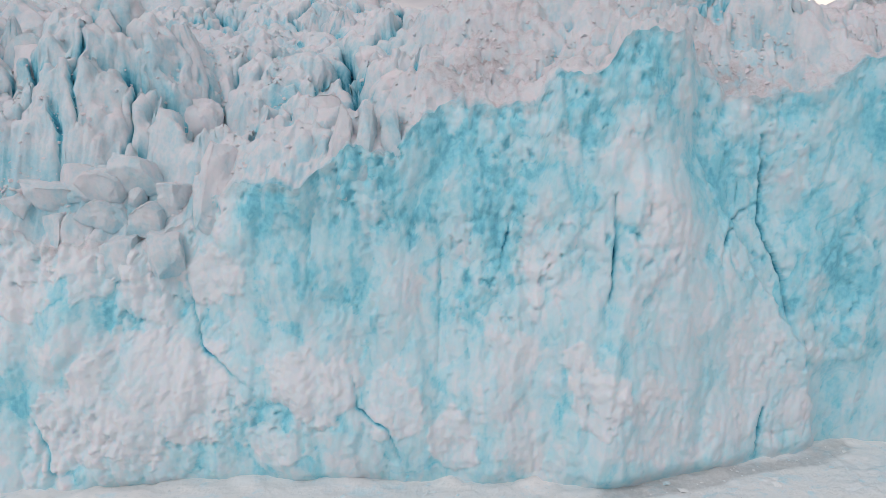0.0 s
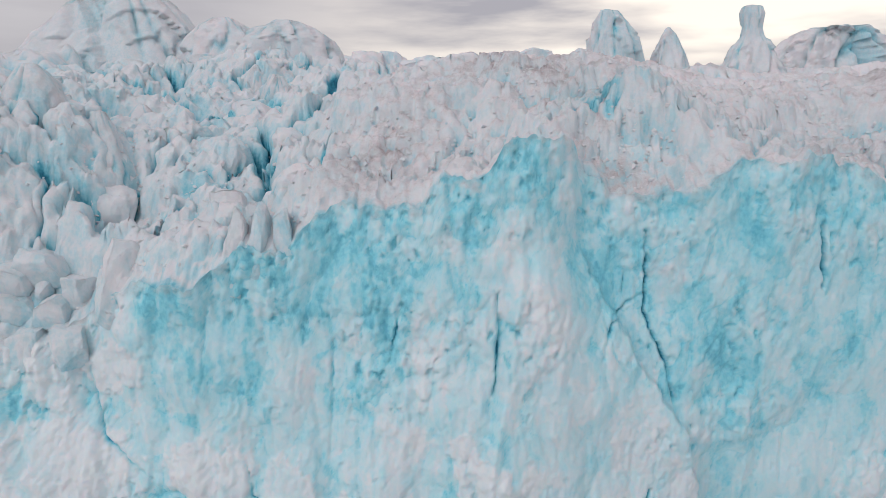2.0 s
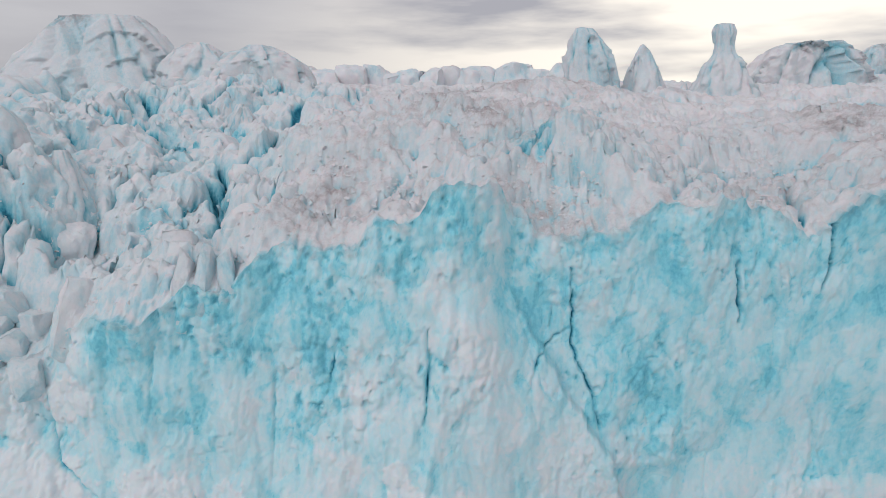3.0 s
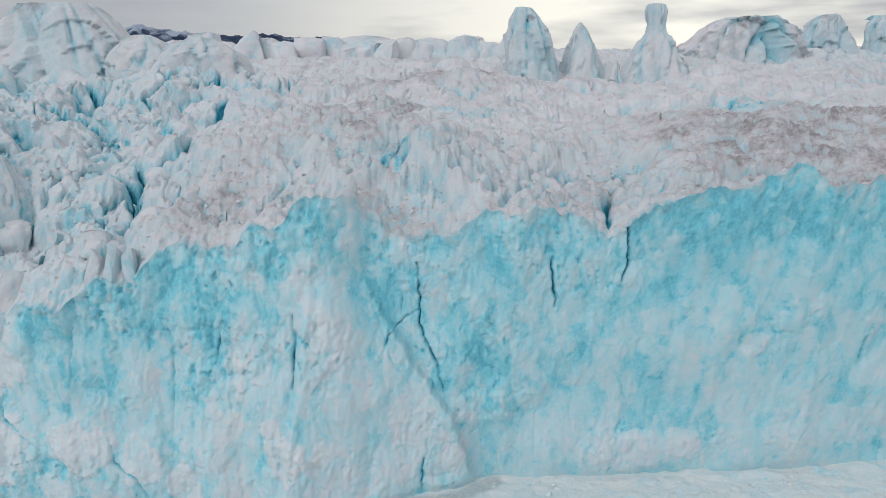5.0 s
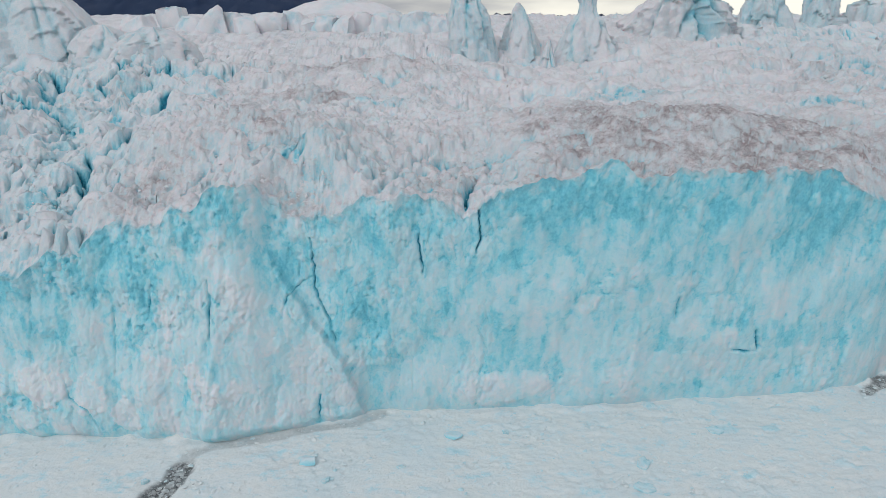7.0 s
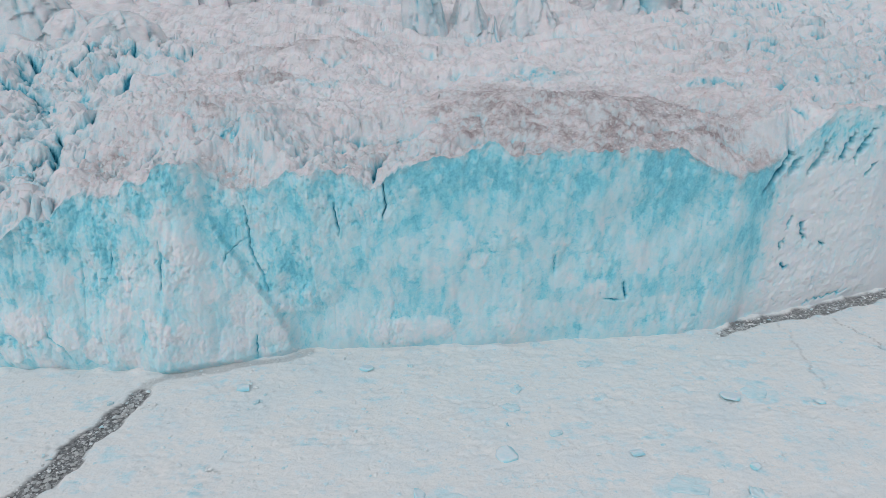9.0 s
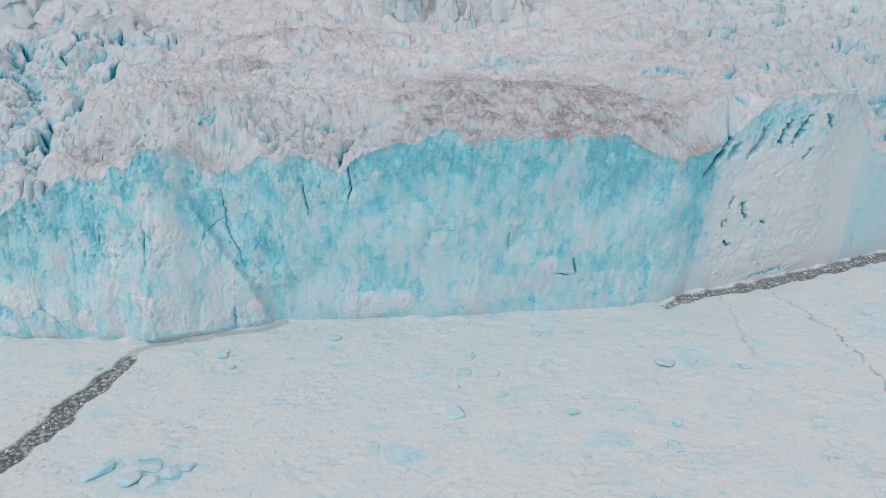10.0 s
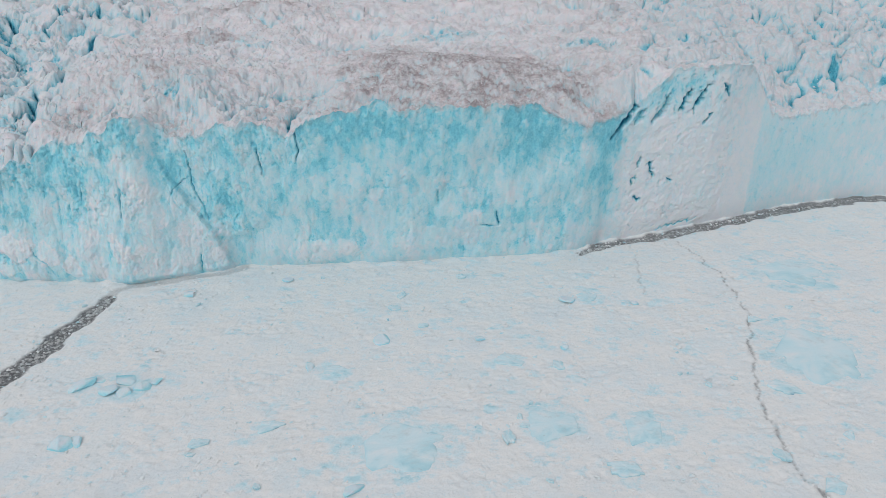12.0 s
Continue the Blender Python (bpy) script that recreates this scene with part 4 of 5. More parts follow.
# ================= far distance =================
def build_range(name, az0, az1, dist, heights, seed, label):
    """A far mountain ridge; heights: (share of its width, metres)."""
    n, m = 34, 260
    A, V = np.meshgrid(np.linspace(radians(az0), radians(az1), m), np.linspace(0, 1, n))
    share = (A - A.min()) / (A.max() - A.min())
    ridge = np.interp(share, [h[0] for h in heights], [h[1] for h in heights]) * (1 + 0.10 * fbm(share * 26, V * 0 + 0.5, 0, 5, seed))
    rise = np.sin(np.clip(V * 1.15, 0, 1) * np.pi / 2) - 0.25 * smooth(0.87, 1, V)
    R = dist + 900 * V + 90 * fbm(share * 30, V * 4, 0, 4, seed + 1)
    Z = -20 + (ridge + 20) * rise * (1 + 0.10 * fbm(share * 40, V * 6, 0, 4, seed + 2, True))
    snow = np.clip((Z - 262) / 150, 0, 1)
    ob = new(name, grid_mesh(name, R * np.sin(A), R * np.cos(A), Z, {"snow": snow}))
    ob.data.materials.append(ROCK)
    return tagged(ob, label, "mountains", kind="structure")


build_range("backdrop_mountains", -62, -4.5, 3700, ((0, 220), (0.3, 290), (0.55, 270), (0.64, 300), (0.70, 372), (0.74, 350), (0.80, 328), (0.87, 332), (0.93, 312), (1, 240)), 301, "dark blue far mountains with snow on their crests")
build_range("backdrop_hills", 2.5, 16, 3800, ((0, 110), (0.2, 196), (0.5, 182), (0.8, 190), (1, 110)), 311, "low hazy hills far behind the glacier")


# ================= seracs =================
def serac(x, y, base, height, rx, ry, lean=(0, 0), turn=0.0, profile=((0, 1.0), (0.5, 0.8), (0.85, 0.5), (1, 0.15)), seed=1, rough=1.0, blue=0.12, label="", group="", name="serac", sides=72, rings=60):
    """A free-standing tower of ice: narrowing rings, cleft and flaked."""
    T, V = np.meshgrid(np.linspace(0, 2 * np.pi, sides, endpoint=False), np.linspace(0, 1, rings))
    r = np.interp(V, [p[0] for p in profile], [p[1] for p in profile])
    sq = (np.abs(np.cos(T)) ** 3.2 + np.abs(np.sin(T)) ** 3.2) ** (-1 / 3.2)
    ct, st = np.cos(T) * sq, np.sin(T) * sq
    H = height * V
    sx, sy = rx * r * ct, ry * r * st
    size = min(rx, ry)
    k = size * rough
    px, py = sx / (0.8 * size), sy / (0.8 * size)
    c1, cg, cr_, ct_ = cells3(px * 0.8 + seed * 7.3, py * 0.8, H / (3.6 * size), seed)
    d1, dg, dr_, dt_ = cells3(px * 2.2 + seed * 3.1, py * 2.2, H / (1.8 * size), seed + 8)
    push = 0.25 * k * (0.5 - c1) + 0.40 * k * ct_ + 0.16 * k * dt_ + 0.22 * k * fbm(px * 1.3 + seed, py * 1.3, H / (4.5 * size), 4, seed + 1) + 0.12 * k * fbm(px * 3 + seed, py * 3, H / (2.6 * size), 4, seed + 2, True)
    cleft = np.abs(gnoise(T * 0 + np.cos(T) * 1.6 + seed, np.sin(T) * 1.6, H / (5 * size), seed + 3))
    slot = np.exp(-(cleft / 0.045) ** 2) * smooth(0.02, 0.2, V)
    push = push - 0.22 * k * slot
    damp = np.clip(r * 1.6, 0, 1)
    sx, sy = sx + push * damp * ct, sy + push * damp * st
    H = H + 0.10 * k * fbm(px * 2, py * 2, seed * 1.7, 3, seed + 4) * smooth(0.3, 1, V)
    X = sx + lean[0] * V ** 1.3 * height
    Y = sy + lean[1] * V ** 1.3 * height
    b = blue + 0.2 * fbm(px * 0.9 + 3, py * 0.9, H / (2.2 * size), 4, seed + 5) + 0.12 * (cr_ - 0.5) + 0.12 * (dr_ - 0.5) + 0.35 * slot + 0.16 * smooth(0.5, 0.75, c1)
    dirt = 0.15 + 0.6 * smooth(0.86, 1.0, V) * smooth(-0.1, 0.3, fbm(px, py, seed, 3, seed + 6))
    # close the top
    cap = np.array([[X[-1].mean(), Y[-1].mean(), H[-1].mean() + 0.04 * size]])
    verts = np.concatenate([np.stack([X, Y, H], -1).reshape(-1, 3), cap])
    idx = np.arange(rings * sides).reshape(rings, sides)
    nxt = np.roll(idx, -1, axis=1)
    quads = np.stack([idx[:-1], nxt[:-1], nxt[1:], idx[1:]], -1).reshape(-1, 4)
    tris = np.concatenate([quads[:, [0, 1, 2]], quads[:, [0, 2, 3]], np.stack([idx[-1], nxt[-1], np.full(sides, rings * sides)], -1)])
    me = tri_mesh(name, verts, tris, {"blue": np.append(np.clip(b, 0, 0.9).ravel(), 0.1), "dirt": np.append(dirt.ravel(), 0.5)})
    ob = new(name, me)
    ob.data.materials.append(GLACIER_ICE)
    ob.matrix_world = pose(x, y, base, 0, 0, turn)
    return tagged(ob, label, "serac", group)


SPIRE = ((0, 1.0), (0.35, 0.72), (0.6, 0.48), (0.72, 0.26), (0.80, 0.22), (0.93, 0.25), (1, 0.2))
HORN = ((0, 1.0), (0.3, 0.86), (0.7, 0.66), (0.9, 0.42), (1, 0.22))
CONE = ((0, 1.0), (0.4, 0.7), (0.75, 0.4), (0.92, 0.22), (1, 0.08))
DOME = ((0, 1.0), (0.4, 0.92), (0.7, 0.74), (0.88, 0.5), (1, 0.2))
BLOCK = ((0, 1.0), (0.5, 0.94), (0.85, 0.86), (0.95, 0.74), (1, 0.55))

MESA = ((0, 1.0), (0.35, 0.84), (0.7, 0.62), (0.9, 0.48), (1, 0.3))

G = "ice towers standing on the glacier"
serac(66, 222, 50, 31, 9.5, 7.5, (-0.14, 0), 0, HORN, 401, rough=0.7, label="tall pale ice horn leaning sideways above the glacier", group=G)
serac(83, 226, 50, 26.5, 9, 7, (-0.06, 0), 0, CONE, 402, rough=0.7, label="pointed ice tower with a blue cleft at its foot", group=G)
serac(91, 214, 52, 12, 3.2, 3.2, (0.02, 0), 0, CONE, 403, rough=0.7, label="small sharp ice pinnacle between two towers", group=G)
serac(106, 221, 50, 32, 13, 9, (-0.03, 0), 0, SPIRE, 404, rough=0.7, label="ice spire with a narrow chimney-like top", group=G)
serac(152, 258, 52, 29, 29, 14, (-0.02, 0), 0, MESA, 405, rough=1.25, label="broad flat-topped ice hill with blue cracks", group=G, sides=110)
serac(178, 262, 54, 16, 12, 9, (0, 0), 10, MESA, 406, rough=1.25, label="low rounded shoulder of broken blue-white ice", group=G)
serac(203, 300, 58, 28, 13, 10, (0, 0), 0, MESA, 407, rough=1.25, label="high ice hump with deep blue slots", group=G, blue=0.2)
serac(230, 302, 58, 28, 12, 10, (0, 0), 20, MESA, 408, rough=1.25, label="high blocky ice tower with blue slots", group=G, blue=0.2)
serac(258, 306, 58, 24, 14, 10, (0, 0), 40, BLOCK, 409, rough=0.95, label="blocky ice ridge behind the towers", group=G)
serac(-68, 177, 44, 33, 34, 18, (0.03, 0), 0, ((0, 1.0), (0.4, 0.78), (0.65, 0.58), (0.85, 0.42), (1, 0.26)), 410, rough=0.5, label="huge ice hill with blue hollows and a dark crest", group=G, sides=130, rings=80, blue=0.18)
serac(-35, 152, 54, 13.5, 9, 6, (0, 0), 0, DOME, 411, rough=0.6, blue=0.08, label="rounded ice knoll on the skyline", group=G)
serac(-22, 152, 54, 13, 12, 7, (0, 0), 15, DOME, 412, rough=0.6, blue=0.08, label="snowy ice ridge on the skyline", group=G)


serac(-28, 600, 60, 37, 66, 30, (0, 0), 0, DOME, 413, rough=0.05, blue=0.0, label="smooth white snow dome far behind the ice towers", group=G)


NEAR = "seracs in the broken basin"
serac(-33.2, 104.5, 29, 18.5, 8.0, 6.5, (-0.02, 0.03), 12, CONE, 456, label="smooth white ice pyramid", group=NEAR, rough=0.4, blue=0.05)
serac(-48, 109, 38, 14, 6, 5, (0.02, 0), 25, DOME, 457, label="snowy ice block above the basin", group=NEAR, rough=0.5)
serac(-4.6, 75, float(surface_z(np.array([-4.6]), np.array([75.0]))[0]) - 2.2, 5.6, 3.6, 2.8, (0, 0), 0, DOME, 463, label="smooth rounded ice boulder on dirty rubble", group=NEAR, rough=0.3, blue=0.05)


def build_basin_seracs():
    rng = np.random.RandomState(17)
    shapes = (BLOCK, CONE, DOME, ((0, 1.0), (0.5, 0.9), (0.75, 0.62), (1, 0.3)), DOME)
    made = 0
    while made < 24:
        x, y = rng.uniform(-75, 2), rng.uniform(78, 150)
        if made >= 12:
            x, y = rng.uniform(150, 260), rng.uniform(104, 190)
        if rng.rand() > ruggedness(np.array(x), np.array(y)) - 0.2 or y < np.interp(x, FRONT["x"], FRONT["edge"]) + 9:
            continue
        w = rng.uniform(2.2, 5.0)
        h = w * rng.uniform(1.4, 2.0)
        z = float(surface_z(np.array([x]), np.array([y]))[0])
        serac(x, y, z - h * 0.55 - 7, h + 7, w * 1.15, w * rng.uniform(0.6, 1.0), (rng.uniform(-0.12, 0.12), rng.uniform(-0.05, 0.15)), rng.uniform(0, 360), shapes[rng.randint(5)], 470 + made, 0.45, rng.uniform(0.04, 0.2), "angular white serac among the crevasses", "seracs among the crevasses", sides=64, rings=48)
        made += 1


build_basin_seracs()

# ================= ice blocks and rubble =================
def ball(subdiv):
    bm = bmesh.new()
    bmesh.ops.create_icosphere(bm, subdivisions=subdiv, radius=1.0)
    bm.verts.ensure_lookup_table()
    v = np.array([p.co[:] for p in bm.verts])
    f = np.array([[q.index for q in p.verts] for p in bm.faces])
    bm.free()
    return v, f


def chop(v, rng, cuts=14, lo=0.36, hi=0.66):
    """Cuts flat faces into a ball: a broken block of ice."""
    v = v.copy()
    for _ in range(cuts):
        n = rng.normal(size=3)
        n /= np.linalg.norm(n)
        over = np.maximum(v @ n - rng.uniform(lo, hi), 0)
        v -= over[:, None] * n
    return v


def block_mesh(seed, fine=4):
    rng = np.random.RandomState(seed)
    v, f = ball(fine)
    v = chop(v, rng)
    p = v * 1.6 + seed * 3.3
    v = v * (1 + 0.12 * fbm(p[:, 0] * 1.2, p[:, 1] * 1.2, p[:, 2] * 1.2, 4, seed))[:, None]
    blue = 0.22 + 0.26 * fbm(p[:, 0], p[:, 1], p[:, 2], 3, seed + 1) + 0.14 * smooth(0.3, -0.5, v[:, 2])
    dirt = 0.12 + 0.2 * smooth(0.2, 0.6, v[:, 2])
    me = tri_mesh("ice_block", v / 0.62, f, {"blue": np.clip(blue, 0, 0.7), "dirt": dirt}, fine > 4)
    me.materials.append(GLACIER_ICE)
    return me


ROUGH = [block_mesh(520 + k) for k in range(6)]


def ice_block(me, x, y, z, sx, sy, sz, rx=0, ry=0, rz=0, label="", group="", name="ice_block", category="ice block"):
    ob = new(name, me)
    ob.matrix_world = pose(x, y, z, rx, ry, rz) @ Matrix.Diagonal((sx, sy, sz, 1))
    return tagged(ob, label, category, group)


def solid_block(x, y, z, w, d, h, rx, ry, rz, seed, label, group, name="serac", category="serac", fine=5, tint=0.14, grain=1.0, worn=0.22):
    """A flat-faced block of ice made at its true size, its faces spalled and pitted."""
    rng = np.random.RandomState(seed)
    v, f = ball(fine)
    for axis in range(3):
        for sign in (-1, 1):
            n = np.zeros(3)
            n[axis] = sign
            n += rng.normal(size=3) * 0.2
            n /= np.linalg.norm(n)
            v = v - np.maximum(v @ n - rng.uniform(0.46, 0.64), 0)[:, None] * n
    v = chop(v, rng, 5, 0.55, 0.78)
    way = v / np.linalg.norm(v, axis=1, keepdims=True)
    v = (1 - 1.55 * worn) * v + worn * way
    p = v / 0.62 * np.array([w, d, h])
    q = p / grain + seed * 5.7
    pits = (0.5 + 2.3 * worn) * grain * 0.42 * min(w / grain, d / grain, 1.8) * fbm(q[:, 0] / 1.9, q[:, 1] / 1.9, q[:, 2] / 2.3, 4, seed) + 0.14 * fbm(q[:, 0] / 0.6, q[:, 1] / 0.6, q[:, 2] / 0.6, 3, seed + 1, True)
    p = p + way * pits[:, None]
    low = smooth(0.35, -0.9, p[:, 2] / h)
    blue = tint + 0.25 * fbm(q[:, 0] / 1.6, q[:, 1] / 1.6, q[:, 2] / 2.4, 4, seed + 2) + 0.2 * low - 0.25 * pits
    me = tri_mesh(name, p, f, {"blue": np.clip(blue, 0.02, 0.75), "dirt": 0.02 + 0.10 * smooth(0.5, 0.9, p[:, 2] / h)})
    me.materials.append(GLACIER_ICE)
    ob = new(name, me)
    ob.matrix_world = pose(x, y, z, rx, ry, rz)
    return tagged(ob, label, category, group)


def build_skyline():
    """The row of weathered blocks on the skyline, in front of the far mountains."""
    rng = random.Random(7)
    x, k = -80.0, 0
    while x < 58:
        w = rng.uniform(4.0, 8.5)
        h = rng.uniform(8.5, 11.5) + (4 if k == 2 else 0)
        solid_block(x + w, 268 + rng.uniform(-5, 8), 64.0, w, rng.uniform(5, 8), h, rng.uniform(-6, 6), rng.uniform(-9, 9), rng.uniform(-25, 25), 430 + k, "weathered ice block in a row along the skyline", "ice blocks along the skyline", tint=rng.uniform(0.06, 0.2), grain=3.0)
        x += w * rng.uniform(1.05, 1.55)
        k += 1


build_skyline()


def build_slabs():
    """The big leaning slabs, fins and shoulders of the broken basin and the west crest."""
    for k, (x, y, z, w, d, h, rx, ry, rz, label) in enumerate((
            (-41.2, 78.2, 36.4, 3.0, 2.0, 7.6, -20, -20, 6, "broad smooth white slab of ice leaning back"),
            (-36.2, 78.6, 35.6, 1.7, 1.9, 6.2, -16, -14, -4, "narrow white slab of ice beside a dark slot"),
            (-32.4, 80.6, 34.6, 1.9, 2.0, 4.6, -14, -6, -14, "pale slab of ice beside a dark slot"),
            (-49.5, 85.0, 38.0, 2.6, 2.4, 7.0, -10, 6, 20, "ice tower with a shaded blue side"),
            (-43.0, 93.0, 43.0, 4.2, 2.8, 6.4, -12, 16, 12, "ice tower with a blue hollow in its side"),
            (-17.6, 106, 42.5, 4.4, 3.4, 5.2, -12, 4, 10, "blocky white ice tower above a crevasse"),
            (-21.4, 67.8, 28.0, 2.3, 1.9, 4.6, -16, 12, 16, "leaning snow-capped ice shoulder"),
            (-9.6, 66.6, 31.2, 1.0, 1.5, 4.4, -6, 5, 10, "upright ice fin on the crest of the cliff"),
            (-7.2, 66.9, 31.8, 0.9, 1.5, 4.4, -6, 3, -6, "upright ice fin with blue sides"),
            (-4.9, 67.2, 32.4, 0.9, 1.5, 3.6, -6, -6, 8, "upright ice fin with blue sides"),
            (-27.0, 78.0, 33.5, 2.4, 2.0, 3.2, -14, 10, 20, "rounded ice block in the broken basin"),
            (-12.0, 73.0, 34.5, 2.2, 1.8, 2.6, -10, -8, 15, "rounded ice block in the broken basin"),
            (-24.0, 90.0, 37.5, 3.4, 2.6, 4.0, -14, 8, -14, "white ice block in the broken basin"),
            (-8.0, 88.0, 40.5, 2.8, 2.2, 3.6, -12, -10, 12, "white ice block in the broken basin"))):
        solid_block(x, y, z, w, d, h, rx, ry, rz, 580 + k, label, "seracs in the broken basin", tint=0.30 if "blue" in label else 0.12)


build_slabs()


def build_broken_blocks():
    """The cluster of cube-like blocks split apart on a ledge of the cliff."""
    rng = random.Random(3)
    for k, (x, z, w, h) in enumerate(((-32.9, 25.6, 2.2, 1.5), (-28.6, 25.4, 2.0, 1.7), (-31.0, 21.6, 2.1, 2.6), (-26.6, 22.3, 1.7, 2.2), (-26.2, 27.0, 1.9, 2.0), (-34.6, 28.6, 2.6, 1.7), (-30.2, 29.2, 2.3, 1.9), (-35.2, 22.6, 1.8, 2.4), (-38.2, 23.8, 2.2, 1.8), (-23.5, 27.2, 1.4, 2.6), (-37.6, 27.2, 2.6, 1.9), (-33.0, 28.2, 2.3, 1.8), (-41.5, 26.6, 2.4, 1.7))):
        y = 67.2 + (z - 21) * 0.36 + rng.uniform(-0.4, 0.4)
        q = rng.uniform(0.85, 1.15)
        solid_block(x, y, z, w * q, 2.0, h * q, rng.uniform(-12, 12), rng.uniform(-11, 11), rng.uniform(-20, 20), 620 + k, "pale blue cube-like ice block split from its neighbours", "split ice blocks on the ledge", "ice_block", "ice block", 5, 0.20, worn=0.08)


build_broken_blocks()


def pick_on_sheet(rng, count, x0, x1, reach, weight):
    """Random places on the glacier's surface, by weight."""
    SX, SY, SZ, sunk, D = FRONT["sheet"]
    i = np.where((D[:, 0] > 1.2) & (D[:, 0] < reach))[0]
    j = np.where((SX[0] > x0) & (SX[0] < x1))[0]
    a, b = rng.choice(i, count * 40), rng.choice(j, count * 40)
    x, y, z, q = SX[a, b], SY[a, b], SZ[a, b], sunk[a, b]
    keep = np.where(rng.rand(len(x)) < weight(x, y, q))[0][:count]
    return x[keep], y[keep], z[keep]


def build_tumbled_blocks():
    rng = np.random.RandomState(12)
    for x0, x1, n in ((-60, 12, 26), (140, 232, 14)):
        for k, (x, y, z) in enumerate(zip(*pick_on_sheet(rng, n, x0, x1, 50, lambda x, y, q: 0.5 * ruggedness(x, y) * smooth(0.0, 1.0, q)))):
            s = 0.4 + 0.7 * rng.rand() ** 2.5
            ice_block(ROUGH[k % 6], x, y, z - 0.1 * s, s * rng.uniform(0.8, 1.3), s * rng.uniform(0.8, 1.2), s * rng.uniform(0.7, 1.2), rng.uniform(-25, 25), rng.uniform(-25, 25), rng.uniform(0, 360), "tumbled white ice block on the broken glacier", "tumbled ice blocks")


build_tumbled_blocks()


def scatter(name, places, sizes, flat, seed, mat, blue, dirt_or_lead, label, category, attr="dirt"):
    """Many small broken pieces in one mesh."""
    rng = np.random.RandomState(seed)
    v0, f0 = ball(1)
    shapes = [chop(v0 * (1 + 0.22 * rng.normal(size=(len(v0), 1))), rng, 5, 0.45, 0.75) / 0.75 for _ in range(24)]
    n = len(places)
    pick = rng.randint(0, 24, n)
    a = rng.uniform(0, 2 * np.pi, n)
    sc = sizes[:, None] * np.stack([rng.uniform(0.7, 1.4, n), rng.uniform(0.7, 1.4, n), flat * rng.uniform(0.7, 1.2, n)], -1)
    V = np.array(shapes)[pick] * sc[:, None, :]
    ca, sa = np.cos(a)[:, None], np.sin(a)[:, None]
    V = np.stack([V[..., 0] * ca - V[..., 1] * sa, V[..., 0] * sa + V[..., 1] * ca, V[..., 2]], -1) + places[:, None, :]
    F = (f0[None] + (np.arange(n) * len(v0))[:, None, None]).reshape(-1, 3)
    V = V + 0.05 * sizes[:, None, None] * rng.normal(size=V.shape)
    me = tri_mesh(name, V.reshape(-1, 3), F, {"blue": np.repeat(blue, len(v0)), attr: np.repeat(dirt_or_lead, len(v0))}, False)
    ob = new(name, me)
    me.materials.append(mat)
    return tagged(ob, label, category, kind="stuff")


def build_rubble():
    rng = np.random.RandomState(21)
    spots = [pick_on_sheet(rng, n, x0, x1, reach, lambda x, y, q: (0.05 + 0.5 * smooth(-0.05, 0.35, fbm(x / 8, y / 6, 0, 4, 601))) * (0.1 + smooth(-0.1, 0.5, q))) for n, x0, x1, reach in ((9000, -55, 80, 45), (5000, 80, 235, 60))]
    x, y, z = (np.concatenate([p[k] for p in spots]) for k in range(3))
    s = 0.07 + 0.22 * rng.rand(len(x)) ** 3.0
    scatter("ice_rubble", np.stack([x, y, z - 0.3 * s], -1), s, 0.85, 22, GLACIER_ICE, 0.02 + 0.2 * rng.rand(len(x)) ** 2, 0.05 + 0.15 * rng.rand(len(x)), "crumbled white ice rubble strewn over the glacier", "ice rubble")


build_rubble()


# ================= floating pieces =================
def floe_mesh(seed, thick=0.38):
    """A flat plate of ice with a ragged outline and a rounded rim."""
    rng = np.random.RandomState(seed)
    n, rings = 96, (0.0, 0.35, 0.7, 0.9, 0.985, 1.0, 0.97)
    t = np.linspace(0, 2 * np.pi, n, endpoint=False)
    r = 1 + 0.75 * fbm(np.cos(t) * 1.3 + seed, np.sin(t) * 1.3, 0.0, 6, seed)
    for _ in range(5):
        a, d = rng.uniform(0, 2 * np.pi), rng.uniform(0.55, 0.85)
        c = np.cos(t - a)
        r = np.where(r * c > d, d / np.maximum(c, 0.2), r)
    R, T = np.meshgrid(rings, t, indexing="ij")
    X, Y = R * r * np.cos(T), R * r * np.sin(T)
    top = thick * (0.7 + 0.5 * fbm(X * 2.2 + seed, Y * 2.2, 0.0, 4, seed + 1))
    Z = top * np.array([1, 1, 1, 0.97, 0.82, 0.45, -1.0])[:, None]
    me = grid_mesh("ice_floe", X, Y, Z, {"blue": np.clip(0.40 + 0.40 * fbm(X * 2 + seed, Y * 2, 0.0, 4, seed + 2) + 0.12 * (np.array([0, 0, -0.2, -0.3, 0.2, 0.9, 1])[:, None]), 0, 0.8), "lead": 0 * X}, wrap=True)
    me.materials.append(BRASH)
    return me


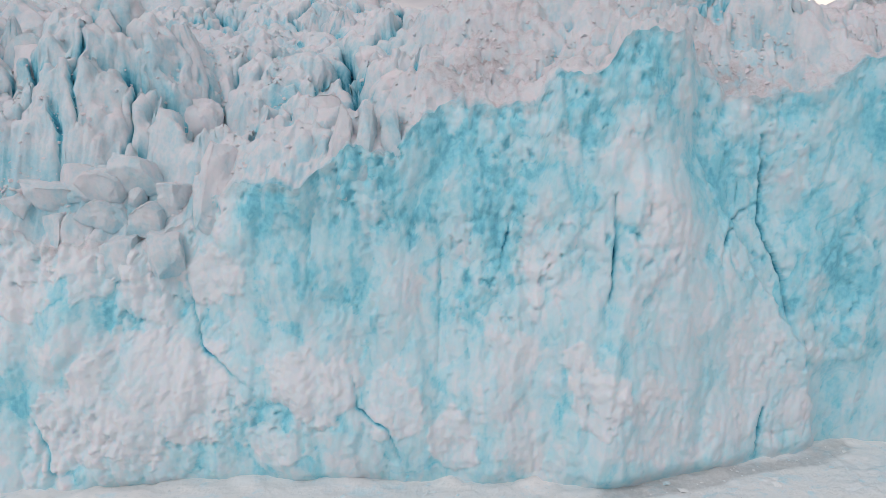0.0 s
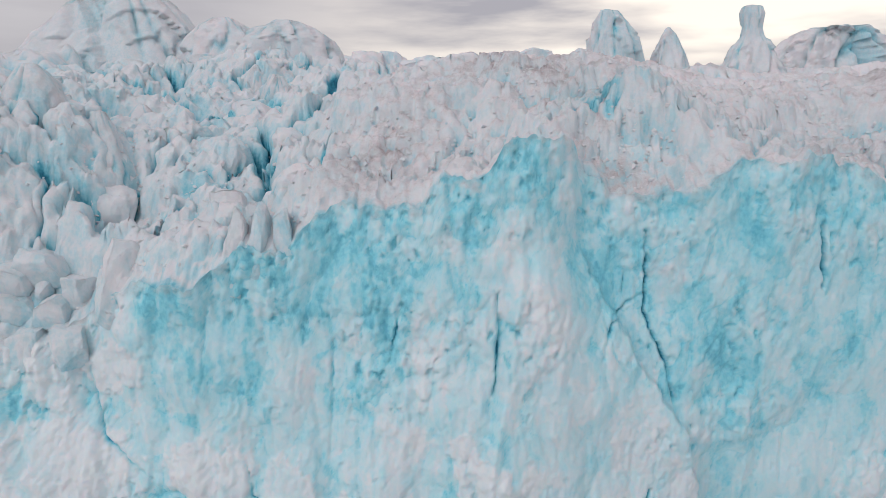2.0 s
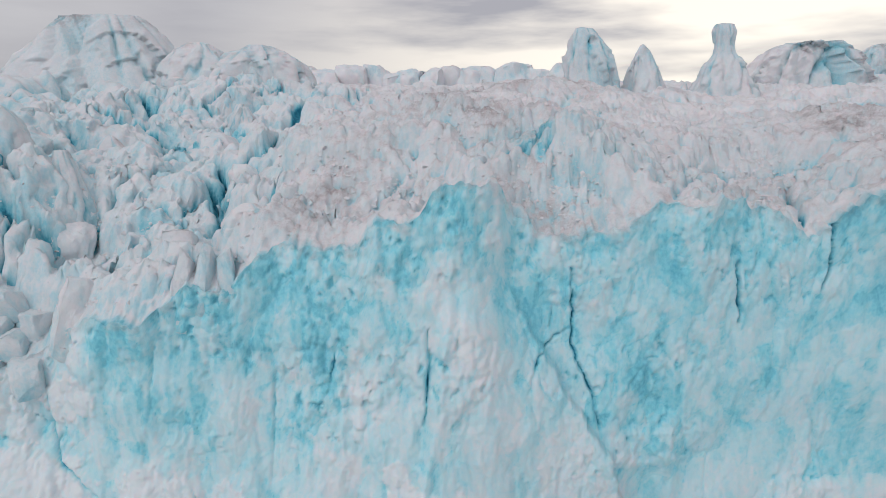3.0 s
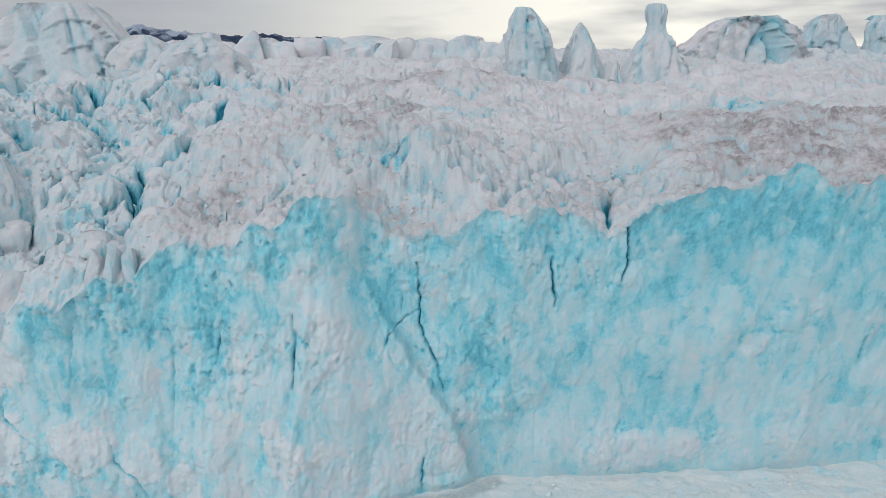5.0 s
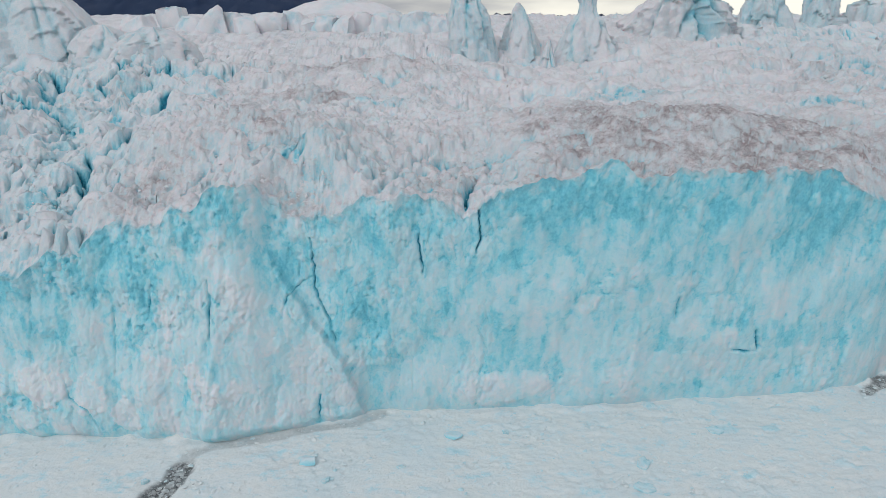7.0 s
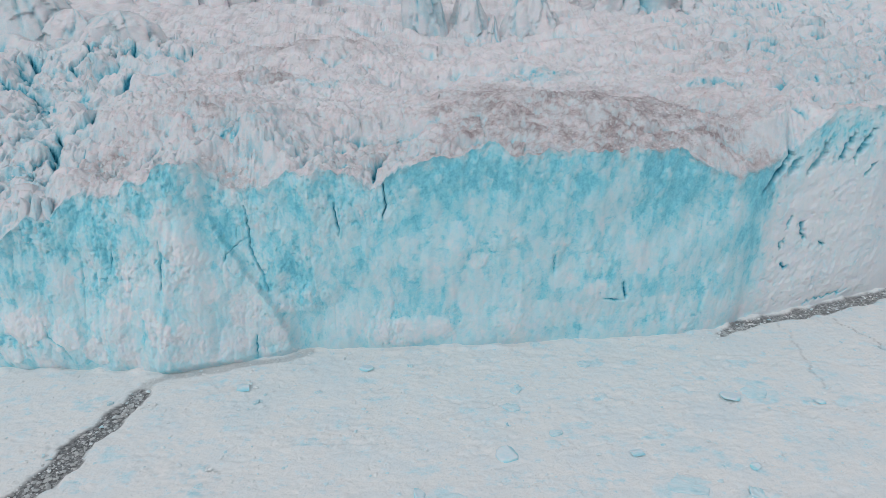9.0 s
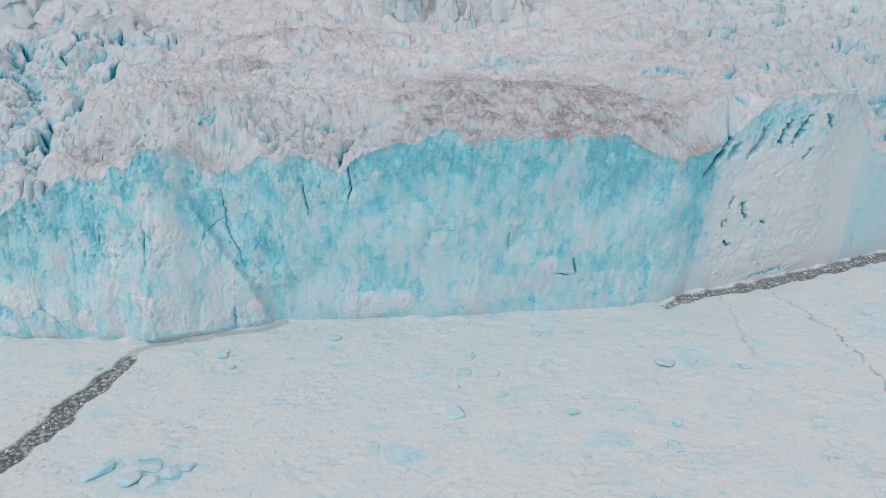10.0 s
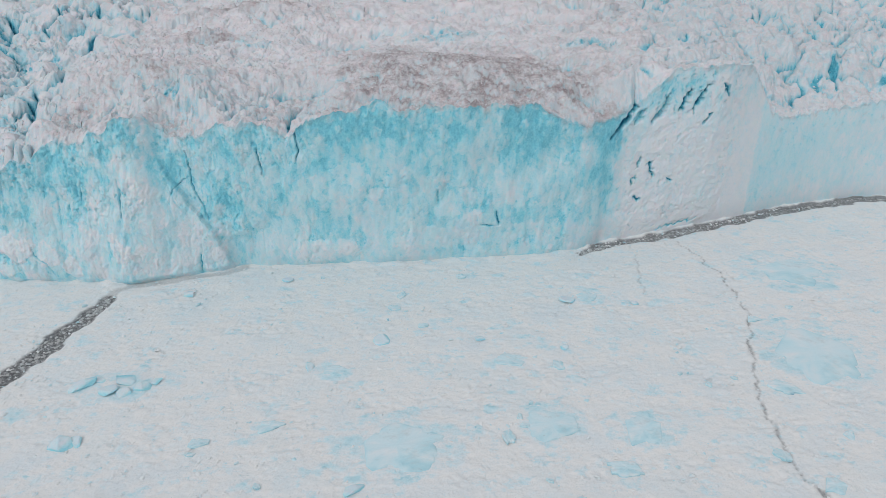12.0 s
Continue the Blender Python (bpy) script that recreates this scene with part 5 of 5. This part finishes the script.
def build_floes():
    rng = np.random.RandomState(31)
    plates = [floe_mesh(700 + k) for k in range(8)]
    placed = [(176, 30.4, 10, 11), (86, 0.8, 9, 7), (115, 6.6, 5.5, 5), (131.7, 4.8, 6, 4), (126, -5.4, 3.2, 2.4), (163.8, 17.3, 3.6, 2.6), (62.4, 6.5, 3.2, 1.8), (188, 68, 9, 8), (131, 55, 3, 2.5), (72, 24, 3.2, 2), (109, 27, 3.6, 2), (160, -9.9, 3, 2)]
    for k, (x, y, rx, ry) in enumerate(placed):
        ob = new("ice_floe", plates[k % 8])
        ob.matrix_world = pose(x, y, 0.02, 0, 0, rng.uniform(-20, 20)) @ Matrix.Diagonal((rx, ry, 1.0, 1))
        tagged(ob, "flat pale blue ice floe frozen into the brash", "ice floe", "ice floes in the fjord")
    for k in range(30):
        x, y = rng.uniform(0, 215), rng.uniform(-14, 70)
        ob = new("ice_floe", plates[k % 8])
        s = 0.5 + 1.1 * rng.rand() ** 2
        ob.matrix_world = pose(x, y, 0.1, rng.uniform(-7, 7), rng.uniform(-7, 7), rng.uniform(0, 360)) @ Matrix.Diagonal((s * 1.5, s, 0.9, 1))
        tagged(ob, "small blue-white ice plate in the brash", "ice floe", "ice floes in the fjord")
    bergs = [(21.2, 19.1, 1.7), (27, 17.5, 1.3), (30, 20.5, 1.6), (33.5, 18.6, 1.3), (24.5, 21, 1.0), (31, 16, 1.0), (36, 20.5, 0.9), (25, 1.6, 1.6), (28, 3, 1.0), (81.7, 34.9, 1.3), (103, 35.8, 0.9), (121.7, 32.4, 0.8), (78.8, -10, 1.2), (54.5, 64.2, 1.0), (31.8, 57, 1.1), (142, 51, 1.0), (66.8, 25.4, 1.0), (126.4, 53, 1.3)]
    for k, (x, y, s) in enumerate(bergs):
        ice_block(BERGS[k % 4], x, y, 0.15 * s, s * 1.3, s, s * 0.42, rng.uniform(-12, 12), rng.uniform(-12, 12), rng.uniform(0, 360), "small turquoise lump of ice afloat in the brash", "bergy bits in the fjord", "bergy_bit", "bergy bit")


def berg_mesh(seed):
    me = block_mesh(seed)
    me.name = "bergy_bit"
    co = np.zeros(len(me.vertices) * 3)
    me.vertices.foreach_get("co", co)
    z = co.reshape(-1, 3)[:, 2]
    me.attributes["blue"].data.foreach_set("value", np.clip(0.58 - 0.3 * smooth(-0.1, 0.7, z), 0, 1).astype(np.float32))
    me.attributes["dirt"].data.foreach_set("value", np.zeros(len(z), np.float32))
    me.materials[0] = CLIFF_ICE
    return me


BERGS = [berg_mesh(560 + k) for k in range(4)]
build_floes()


def build_brash():
    """Crumbs of ice over the packed fjord, and slush pieces in the leads."""
    rng = np.random.RandomState(41)
    x, y = rng.uniform(-30, 235, 60000), rng.uniform(-18, 112, 60000)
    clump = smooth(-0.1, 0.4, fbm(x / 7, y / 5, 0, 4, 801))
    keep = (rng.rand(60000) < 0.12 + 0.5 * clump) & (y < soften(x, FOOT_X, FOOT_Y) - 1.0)
    x, y = x[keep][:12000], y[keep][:12000]
    s = 0.08 + 0.34 * rng.rand(len(x)) ** 3.5
    scatter("brash_ice", np.stack([x, y, 0.02 + 0 * x], -1), s, 0.45, 42, BRASH, 0.02 + 0.45 * rng.rand(len(x)) ** 3.5, 0 * x, "loose crumbs of white and pale blue brash ice", "brash ice", "lead")
    pts = []
    for line, w, n in ((LEAD_WEST, 3.0, 900), (LEAD_EAST, 2.2, 1100), (LEAD_FOOT, 1.6, 300)):
        for _ in range(n):
            k = rng.randint(0, len(line) - 1)
            t = rng.rand()
            (ax, ay), (bx, by) = line[k], line[k + 1]
            pts.append((ax + (bx - ax) * t + rng.normal() * w * 0.6, ay + (by - ay) * t + rng.normal() * w * 0.4, -0.32))
    pts = np.array(pts)
    scatter("slush_ice", pts, 0.10 + 0.32 * rng.rand(len(pts)) ** 3, 0.4, 43, BRASH, 0.05 + 0 * pts[:, 0], 0.35 + 0.4 * rng.rand(len(pts)), "grey slush and small ice plates in the open lead", "slush ice", "lead")


build_brash()
